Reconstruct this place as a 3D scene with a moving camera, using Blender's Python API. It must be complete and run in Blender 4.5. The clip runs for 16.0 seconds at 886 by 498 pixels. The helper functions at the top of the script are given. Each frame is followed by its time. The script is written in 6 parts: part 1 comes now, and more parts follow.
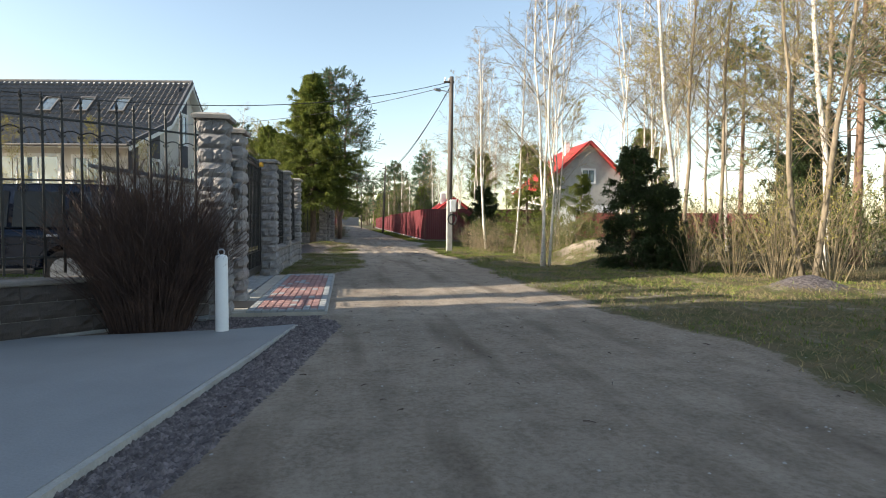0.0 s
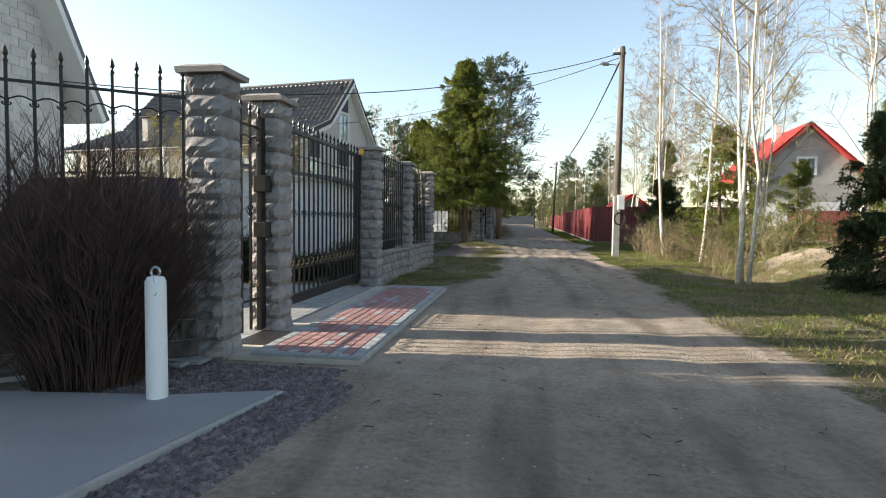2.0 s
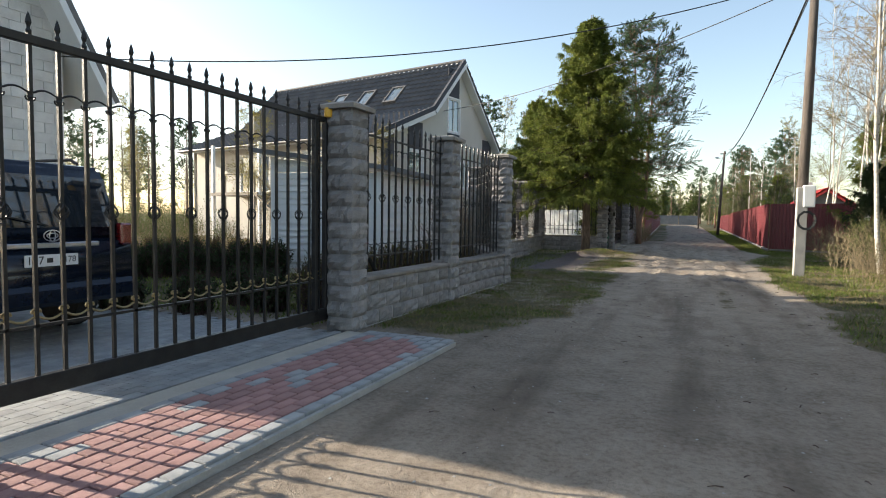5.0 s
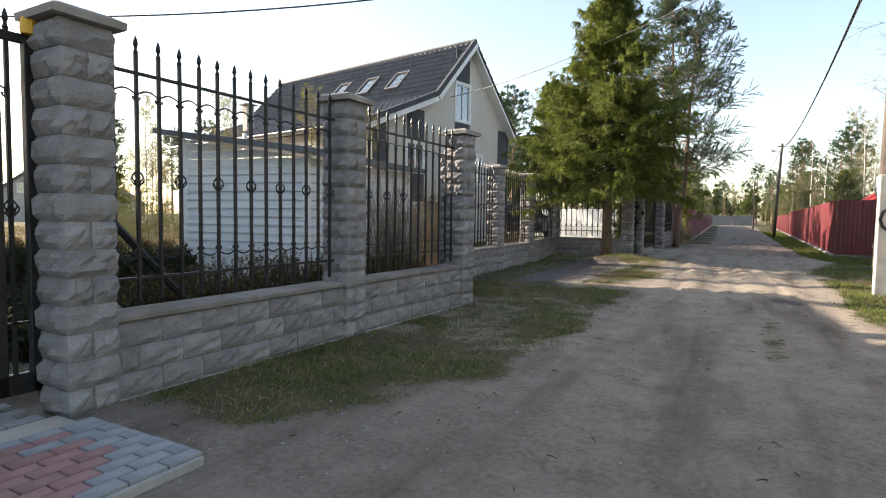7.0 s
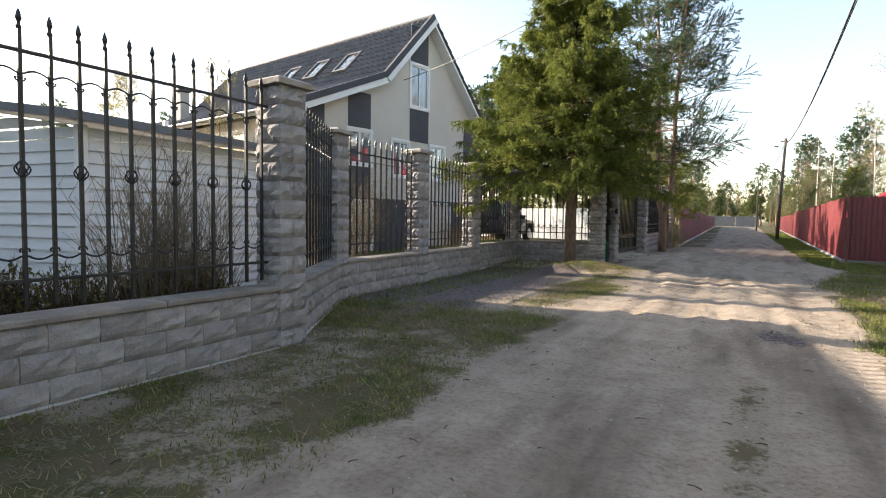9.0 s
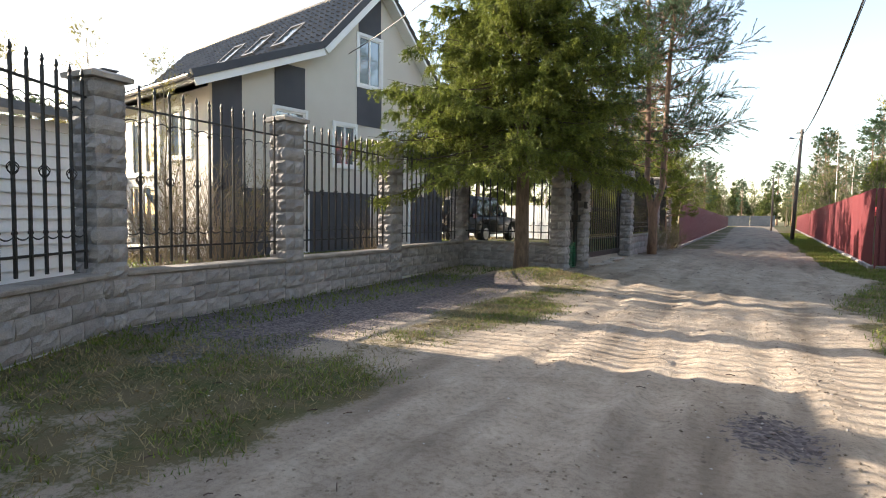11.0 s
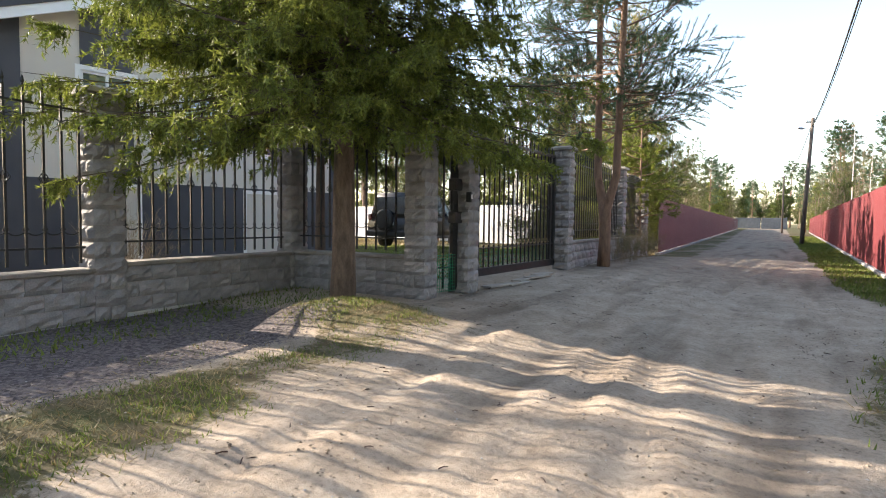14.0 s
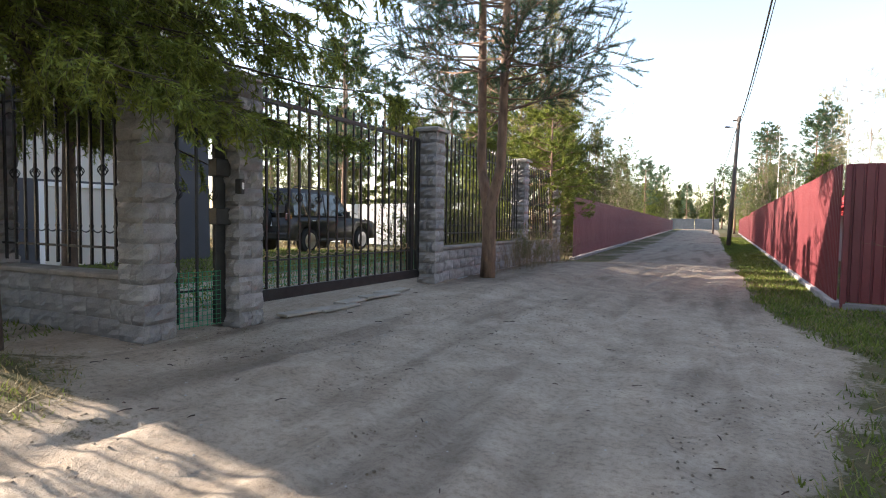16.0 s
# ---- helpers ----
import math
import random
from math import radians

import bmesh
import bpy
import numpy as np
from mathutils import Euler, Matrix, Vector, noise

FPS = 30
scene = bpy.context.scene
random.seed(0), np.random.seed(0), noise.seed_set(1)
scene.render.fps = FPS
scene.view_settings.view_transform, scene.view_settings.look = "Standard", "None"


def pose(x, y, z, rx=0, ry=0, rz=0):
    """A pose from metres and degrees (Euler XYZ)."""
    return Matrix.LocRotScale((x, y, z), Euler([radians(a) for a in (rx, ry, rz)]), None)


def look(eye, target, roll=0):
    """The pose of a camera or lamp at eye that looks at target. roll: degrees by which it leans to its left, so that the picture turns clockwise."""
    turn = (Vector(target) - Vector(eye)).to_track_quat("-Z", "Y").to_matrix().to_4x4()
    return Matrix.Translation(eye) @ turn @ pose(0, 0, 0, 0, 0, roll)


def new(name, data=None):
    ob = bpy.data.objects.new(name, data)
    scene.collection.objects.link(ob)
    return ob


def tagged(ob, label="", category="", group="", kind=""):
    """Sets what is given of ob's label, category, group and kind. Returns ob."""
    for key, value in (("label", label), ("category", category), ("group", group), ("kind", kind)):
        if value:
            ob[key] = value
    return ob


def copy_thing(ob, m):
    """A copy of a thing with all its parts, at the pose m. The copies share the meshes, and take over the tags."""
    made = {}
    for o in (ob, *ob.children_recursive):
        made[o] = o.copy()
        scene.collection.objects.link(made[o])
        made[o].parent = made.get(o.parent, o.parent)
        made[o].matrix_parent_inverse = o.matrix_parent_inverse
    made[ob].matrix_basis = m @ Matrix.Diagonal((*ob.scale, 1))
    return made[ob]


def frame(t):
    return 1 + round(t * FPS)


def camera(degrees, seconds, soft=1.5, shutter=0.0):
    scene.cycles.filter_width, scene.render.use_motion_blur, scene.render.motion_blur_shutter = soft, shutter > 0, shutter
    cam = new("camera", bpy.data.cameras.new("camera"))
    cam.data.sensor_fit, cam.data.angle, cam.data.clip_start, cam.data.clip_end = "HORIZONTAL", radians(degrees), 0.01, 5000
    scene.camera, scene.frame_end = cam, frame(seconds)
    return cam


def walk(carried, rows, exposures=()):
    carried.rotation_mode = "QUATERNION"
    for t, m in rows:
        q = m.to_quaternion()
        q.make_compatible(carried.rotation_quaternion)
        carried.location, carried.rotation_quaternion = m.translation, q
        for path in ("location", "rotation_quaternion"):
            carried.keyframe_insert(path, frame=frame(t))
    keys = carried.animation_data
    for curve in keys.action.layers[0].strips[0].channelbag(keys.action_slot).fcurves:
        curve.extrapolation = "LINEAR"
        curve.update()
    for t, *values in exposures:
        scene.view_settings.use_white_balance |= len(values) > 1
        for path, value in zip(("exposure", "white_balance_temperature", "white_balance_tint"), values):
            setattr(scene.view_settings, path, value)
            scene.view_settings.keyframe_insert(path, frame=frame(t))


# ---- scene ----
cam = camera(76.8, 16.0, soft=1.05)
METRES, EYE, TILT, LEAN, TURN = 27.82, 1.28, 0.0, 0.0, -9.8
ROWS = [
    (0.0, 0.0, 0.0, 0.0, 0.02, -2.72, -0.41),
    (0.5, 0.009, 0.0276, -0.0005, 4.16, -2.77, -0.51),
    (1.0, 0.0157, 0.0557, 0.0003, 7.14, -2.85, -0.54),
    (1.5, 0.0187, 0.0856, 0.0004, 14.61, -2.92, -0.68),
    (2.0, 0.0229, 0.1157, 0.0015, 18.15, -3.04, -0.7),
    (2.5, 0.025, 0.1466, 0.0015, 22.07, -3.12, -0.83),
    (3.0, 0.0273, 0.1762, 0.0025, 24.11, -3.16, -0.82),
    (3.5, 0.0267, 0.2054, 0.0026, 27.53, -3.19, -0.87),
    (4.0, 0.0267, 0.2334, 0.0037, 29.77, -3.22, -0.81),
    (6.5, 0.0136, 0.3881, 0.0034, 38.2, -3.36, -0.84),
    (7.0, 0.0113, 0.4197, 0.003, 38.46, -3.32, -0.76),
    (7.5, 0.0082, 0.4534, 0.0024, 38.72, -3.31, -0.8),
    (8.0, 0.0055, 0.4847, 0.0028, 38.75, -3.27, -0.79),
    (8.5, 0.0017, 0.5169, 0.0023, 38.77, -3.29, -0.82),
    (9.0, -0.0006, 0.5486, 0.0018, 38.88, -3.21, -0.77),
    (11.5, -0.0186, 0.7136, -0.0019, 40.48, -3.22, -0.81),
    (12.0, -0.022, 0.7461, -0.0031, 40.71, -3.13, -0.77),
    (12.5, -0.0249, 0.7802, -0.0041, 40.89, -3.17, -0.74),
    (13.0, -0.0282, 0.8121, -0.0037, 41.1, -3.07, -0.76),
    (13.5, -0.0302, 0.8455, -0.0029, 41.3, -3.14, -0.76),
    (14.0, -0.0333, 0.8759, -0.0019, 41.24, -2.99, -0.72),
    (14.5, -0.0346, 0.9063, -0.0006, 40.23, -3.01, -0.77),
    (15.0, -0.0367, 0.936, 0.0, 36.74, -2.9, -0.76),
    (15.5, -0.0388, 0.9645, -0.0005, 35.22, -2.91, -0.84),
    (16.0, -0.041, 0.993, -0.0009, 36.03, -2.9, -0.87),
]
walk(cam, [(t, pose(0, 0, EYE, TILT, LEAN, TURN) @ pose(METRES * x, METRES * y, METRES * z, 90 + pitch, roll, yaw)) for t, x, y, z, yaw, pitch, roll in ROWS], [(0.0, 1.35, 6600, 8), (1.5, 1.42, 6650, 8), (3.0, 1.4, 6600, 8), (4.5, 1.3, 6550, 8), (7.0, 1.72, 6800, 12), (9.0, 1.92, 6900, 13), (11.5, 2.0, 6850, 12), (12.7, 2.0, 6800, 12), (14.0, 2.18, 6750, 13), (16.0, 2.15, 6620, 14)])

# ---- light ----
SUN_AZ, SUN_EL = 185.0, 18.0          # the sun stands over -x, a little towards -y
world = bpy.data.worlds.new("sky")
scene.world = world
world.use_nodes = True
wn = world.node_tree.nodes
sky = wn.new("ShaderNodeTexSky")
sky.sky_type, sky.sun_disc = "NISHITA", False
sky.sun_elevation, sky.sun_rotation = radians(SUN_EL), radians(90 - SUN_AZ)
sky.air_density, sky.dust_density, sky.ozone_density = 1.0, 1.0, 0.6
pale = wn.new("ShaderNodeHueSaturation")          # thin haze: a paler sky
pale.inputs["Saturation"].default_value = 0.92
world.node_tree.links.new(sky.outputs[0], pale.inputs["Color"])
world.node_tree.links.new(pale.outputs[0], wn["Background"].inputs[0])
wn["Background"].inputs[1].default_value = 0.118
sun = new("sun", bpy.data.lights.new("sun", "SUN"))
sun.data.energy, sun.data.angle, sun.data.color = 5.0, radians(0.45), (1.0, 0.89, 0.74)
a, e = radians(SUN_AZ), radians(SUN_EL)
sun.matrix_world = look((0, 0, 30), (-math.cos(a) * math.cos(e), -math.sin(a) * math.cos(e), 30 - math.sin(e)))

# ---- materials ----
RNG = np.random.default_rng(7)


def material(name, c1, c2, rough=0.8, metal=0.0, scale=4.0, fine=60.0, bump=0.3, vary=0.0, dirt=None, dirt_amount=0.35, spec=0.5, stretch=None):
    """Two base colours mixed by noise at two scales, with bump; vary: brightness change from piece to piece."""
    m = bpy.data.materials.new(name)
    m.use_nodes = True
    nt = m.node_tree
    n, l = nt.nodes, nt.links
    b = n["Principled BSDF"]
    b.inputs["Roughness"].default_value, b.inputs["Metallic"].default_value = rough, metal
    b.inputs["Specular IOR Level"].default_value = spec
    tc = n.new("ShaderNodeTexCoord")
    src = tc.outputs["Object"]
    if stretch:
        mp = n.new("ShaderNodeMapping")
        mp.inputs["Scale"].default_value = stretch
        l.new(src, mp.inputs[0])
        src = mp.outputs[0]
    big, small = n.new("ShaderNodeTexNoise"), n.new("ShaderNodeTexNoise")
    big.inputs["Scale"].default_value, small.inputs["Scale"].default_value = scale, fine
    big.inputs["Detail"].default_value, small.inputs["Detail"].default_value = 5, 3
    for t in (big, small):
        l.new(src, t.inputs["Vector"])
    add = n.new("ShaderNodeMath")
    add.operation = "MULTIPLY_ADD"
    l.new(small.outputs["Fac"], add.inputs[0])
    add.inputs[1].default_value = 0.5
    l.new(big.outputs["Fac"], add.inputs[2])
    ramp = n.new("ShaderNodeMapRange")
    ramp.inputs["From Min"].default_value, ramp.inputs["From Max"].default_value = 0.5, 1.0
    l.new(add.outputs[0], ramp.inputs["Value"])
    mix = n.new("ShaderNodeMix")
    mix.data_type = "RGBA"
    l.new(ramp.outputs[0], mix.inputs["Factor"])
    mix.inputs["A"].default_value, mix.inputs["B"].default_value = (*c1, 1), (*c2, 1)
    out = mix.outputs["Result"]
    if dirt:
        dn, dr, dm = n.new("ShaderNodeTexNoise"), n.new("ShaderNodeMapRange"), n.new("ShaderNodeMix")
        dn.inputs["Scale"].default_value, dn.inputs["Detail"].default_value = scale * 0.37, 6
        l.new(tc.outputs["Object"], dn.inputs["Vector"])
        dr.inputs["From Min"].default_value, dr.inputs["From Max"].default_value = 0.5, 0.72
        dr.inputs["To Max"].default_value = dirt_amount
        l.new(dn.outputs["Fac"], dr.inputs["Value"])
        dm.data_type = "RGBA"
        l.new(dr.outputs[0], dm.inputs["Factor"])
        l.new(out, dm.inputs["A"])
        dm.inputs["B"].default_value = (*dirt, 1)
        out = dm.outputs["Result"]
    if vary:
        oi, gi, ad, fr, mr, hs = (n.new(k) for k in ("ShaderNodeObjectInfo", "ShaderNodeNewGeometry", "ShaderNodeMath", "ShaderNodeMath", "ShaderNodeMapRange", "ShaderNodeHueSaturation"))
        ad.operation, fr.operation = "ADD", "FRACT"
        l.new(oi.outputs["Random"], ad.inputs[0])
        l.new(gi.outputs["Random Per Island"], ad.inputs[1])
        l.new(ad.outputs[0], fr.inputs[0])
        l.new(fr.outputs[0], mr.inputs["Value"])
        mr.inputs["To Min"].default_value, mr.inputs["To Max"].default_value = 1 - vary, 1 + vary
        l.new(mr.outputs[0], hs.inputs["Value"])
        l.new(out, hs.inputs["Color"])
        out = hs.outputs["Color"]
    l.new(out, b.inputs["Base Color"])
    if bump:
        bp = n.new("ShaderNodeBump")
        bp.inputs["Strength"].default_value, bp.inputs["Distance"].default_value = bump, 0.02
        l.new(add.outputs[0], bp.inputs["Height"])
        l.new(bp.outputs[0], b.inputs["Normal"])
    return m


def glass(name, tint, rough=0.03, ior=1.9):
    m = bpy.data.materials.new(name)
    m.use_nodes = True
    b = m.node_tree.nodes["Principled BSDF"]
    b.inputs["Base Color"].default_value = (*tint, 1)
    b.inputs["Roughness"].default_value, b.inputs["Specular IOR Level"].default_value = rough, 1.0
    b.inputs["IOR"].default_value = ior
    return m


def leafy(name, c1, c2, vary=0.35, rough=0.6, through_light=0.25):
    """Leaves and needles: colour by island, some light passes through."""
    m = material(name, c1, c2, rough, 0, 1.3, 9, 0, vary, spec=0.25)
    nt = m.node_tree
    n, l = nt.nodes, nt.links
    b, o = n["Principled BSDF"], n["Material Output"]
    tr, mx = n.new("ShaderNodeBsdfTranslucent"), n.new("ShaderNodeMixShader")
    l.new(b.inputs["Base Color"].links[0].from_socket, tr.inputs[0])
    mx.inputs[0].default_value = through_light
    l.new(b.outputs[0], mx.inputs[1])
    l.new(tr.outputs[0], mx.inputs[2])
    l.new(mx.outputs[0], o.inputs[0])
    return m


STONE = material("split_stone", (0.165, 0.158, 0.16), (0.325, 0.307, 0.302), 0.9, 0, 5, 70, 0.9, 0.16, (0.2, 0.17, 0.15))
# the split stone again, with the shade by the drive put into its colour
SHADESTONE = material("shaded_stone", (0.045, 0.037, 0.034), (0.1, 0.084, 0.077), 0.9, 0, 5, 70, 0.9, 0.16, (0.05, 0.045, 0.04))
CAPSTONE = material("cap_stone", (0.24, 0.22, 0.2), (0.38, 0.35, 0.32), 0.9, 0, 6, 90, 0.7, 0.08, (0.15, 0.14, 0.11))
COPING = material("weathered_coping", (0.15, 0.133, 0.12), (0.27, 0.245, 0.22), 0.9, 0, 5, 80, 0.7, 0.12, (0.09, 0.085, 0.065))
MORTAR = material("mortar", (0.2, 0.19, 0.18), (0.3, 0.28, 0.27), 0.95, 0, 8, 90, 0.5)
IRON = material("black_iron", (0.012, 0.012, 0.013), (0.03, 0.029, 0.028), 0.45, 0.3, 8, 120, 0.15)
BRASS = material("dull_brass", (0.25, 0.19, 0.09), (0.4, 0.31, 0.16), 0.45, 0.7, 10, 90, 0.1)
SLAB = material("concrete_slab", (0.21, 0.215, 0.222), (0.28, 0.285, 0.292), 0.85, 0, 1.2, 60, 0.25, 0, (0.22, 0.215, 0.21), 0.5)
BAND = material("screed", (0.36, 0.33, 0.28), (0.5, 0.46, 0.39), 0.9, 0, 3, 80, 0.5, 0, (0.26, 0.24, 0.2))
PAVE_R = material("red_paver", (0.25, 0.13, 0.12), (0.36, 0.205, 0.187), 0.88, 0, 7, 110, 0.4, 0.14, (0.38, 0.3, 0.26))
PAVE_G = material("grey_paver", (0.22, 0.228, 0.232), (0.345, 0.355, 0.358), 0.88, 0, 7, 110, 0.4, 0.1, (0.36, 0.33, 0.3))
STONES = material("crushed_stone", (0.06, 0.05, 0.051), (0.2, 0.167, 0.163), 0.85, 0, 14, 60, 0.3, 0.4)
ROOF = material("dark_roof_tile", (0.08, 0.075, 0.073), (0.145, 0.135, 0.127), 0.42, 0, 2, 30, 0.15, 0, (0.11, 0.1, 0.09), 0.3)
PLASTER = material("beige_plaster", (0.54, 0.505, 0.45), (0.62, 0.585, 0.53), 0.9, 0, 0.7, 70, 0.2)
DARKPLASTER = material("slate_plaster", (0.06, 0.063, 0.075), (0.09, 0.092, 0.105), 0.9, 0, 1, 70, 0.2)
WHITE = material("white_paint", (0.74, 0.74, 0.74), (0.82, 0.82, 0.81), 0.55, 0, 2, 40, 0.05)
SIDING = material("white_siding", (0.66, 0.67, 0.68), (0.76, 0.77, 0.78), 0.6, 0, 0.8, 40, 0.08, 0.03)
BRICKWHITE = material("white_brick", (0.52, 0.5, 0.48), (0.7, 0.68, 0.65), 0.9, 0, 3, 70, 0.3, 0.1)
BLOCKGREY = material("grey_block", (0.32, 0.31, 0.29), (0.46, 0.44, 0.41), 0.9, 0, 1.5, 40, 0.3, 0.06)
REDROOF = material("red_roof", (0.36, 0.035, 0.035), (0.5, 0.06, 0.055), 0.45, 0, 2, 30, 0.1)
REDMETAL = material("red_sheet_metal", (0.135, 0.024, 0.031), (0.19, 0.037, 0.044), 0.42, 0.0, 1.2, 30, 0.06, 0.06, (0.3, 0.08, 0.08), 0.4)
OLDRED = material("faded_red_sheet", (0.17, 0.075, 0.085), (0.24, 0.115, 0.12), 0.5, 0, 1.2, 30, 0.06, 0.06)
POLEWOOD = material("weathered_pole_wood", (0.055, 0.046, 0.04), (0.135, 0.112, 0.095), 0.9, 0, 3, 40, 0.6, stretch=(6, 6, 0.6))
CONCRETE = material("old_concrete", (0.3, 0.29, 0.27), (0.44, 0.42, 0.39), 0.9, 0, 4, 60, 0.5)
BIRCH = material("birch_bark", (0.4, 0.36, 0.31), (0.78, 0.73, 0.65), 0.8, 0, 3, 30, 0.4, 0, (0.04, 0.035, 0.03), 0.85, stretch=(1.5, 1.5, 5))
BARK = material("grey_bark", (0.11, 0.09, 0.065), (0.28, 0.225, 0.155), 0.95, 0, 5, 40, 0.8, stretch=(3, 3, 0.8))
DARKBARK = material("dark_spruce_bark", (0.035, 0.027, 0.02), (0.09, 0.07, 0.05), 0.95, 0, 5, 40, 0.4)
PINEBARK = material("pine_bark", (0.11, 0.07, 0.05), (0.27, 0.17, 0.115), 0.95, 0, 4, 30, 0.9, stretch=(3, 3, 0.9))
SPRUCEBARK = material("spruce_bark", (0.065, 0.045, 0.034), (0.18, 0.13, 0.095), 0.95, 0, 5, 36, 0.9, stretch=(3, 3, 0.9))
TWIG = material("bare_twig", (0.11, 0.085, 0.06), (0.25, 0.2, 0.135), 0.9, 0, 4, 30, 0.1, 0.25)
UNDERWOOD = material("undergrowth_twig", (0.12, 0.095, 0.06), (0.33, 0.26, 0.155), 0.9, 0, 4, 30, 0.1, 0.35)
TWIGDARK = material("dark_red_twig", (0.034, 0.021, 0.018), (0.1, 0.06, 0.046), 0.9, 0, 4, 30, 0.1, 0.3)
SPRUCE = leafy("spruce_needles", (0.085, 0.12, 0.02), (0.23, 0.26, 0.05), 0.4, through_light=0.3)
SPRUCEDARK = leafy("dark_spruce_needles", (0.022, 0.04, 0.015), (0.058, 0.085, 0.03), 0.35)
PINE = leafy("pine_needles", (0.045, 0.085, 0.045), (0.1, 0.155, 0.08), 0.35)
BUD = leafy("spring_leaf", (0.2, 0.19, 0.04), (0.38, 0.34, 0.09), 0.35, through_light=0.4)
GREENLEAF = leafy("green_leaf", (0.05, 0.078, 0.017), (0.13, 0.155, 0.04), 0.4, through_light=0.22)
HEDGELEAF = leafy("hedge_leaf", (0.06, 0.065, 0.015), (0.16, 0.15, 0.04), 0.4)
GRASS = leafy("grass_blade", (0.06, 0.1, 0.014), (0.2, 0.24, 0.05), 0.4, through_light=0.3)
STRAW = leafy("dry_grass", (0.17, 0.135, 0.065), (0.32, 0.255, 0.135), 0.3)
DARKPAINT = material("dark_car_paint", (0.007, 0.012, 0.024), (0.01, 0.017, 0.034), 0.16, 0.2, 2, 20, 0)
MUDPAINT = material("dusty_dark_car_paint", (0.02, 0.02, 0.022), (0.035, 0.035, 0.036), 0.32, 0.1, 2, 20, 0, 0, (0.16, 0.13, 0.1), 0.6)
TYRE = material("tyre_rubber", (0.015, 0.015, 0.015), (0.03, 0.03, 0.03), 0.85, 0, 8, 60, 0.2)
ALLOY = material("alloy_rim", (0.5, 0.5, 0.52), (0.6, 0.6, 0.62), 0.3, 0.9, 4, 40, 0)
REDLAMP = glass("red_lamp_glass", (0.22, 0.008, 0.008), 0.2)
GLASS = glass("window_glass", (0.06, 0.1, 0.14))
CARGLASS = glass("car_glass", (0.012, 0.018, 0.026), 0.03, 1.5)
SKYGLASS = glass("roof_window_glass", (0.1, 0.13, 0.15), 0.08)
BLACKPLASTIC = material("black_plastic", (0.015, 0.015, 0.016), (0.03, 0.03, 0.03), 0.5, 0, 4, 50, 0.05)
YELLOW = material("yellow_sign", (0.72, 0.38, 0.03), (0.8, 0.45, 0.05), 0.5, 0, 5, 40, 0)
GREENNET = material("green_plastic_net", (0.01, 0.16, 0.07), (0.02, 0.26, 0.12), 0.5, 0, 5, 40, 0)
WOODGREY = material("grey_board", (0.27, 0.24, 0.2), (0.42, 0.38, 0.33), 0.9, 0, 3, 50, 0.4, 0.15)
GREYROOF = material("grey_roof", (0.09, 0.1, 0.115), (0.14, 0.15, 0.165), 0.6, 0, 2, 30, 0.1)


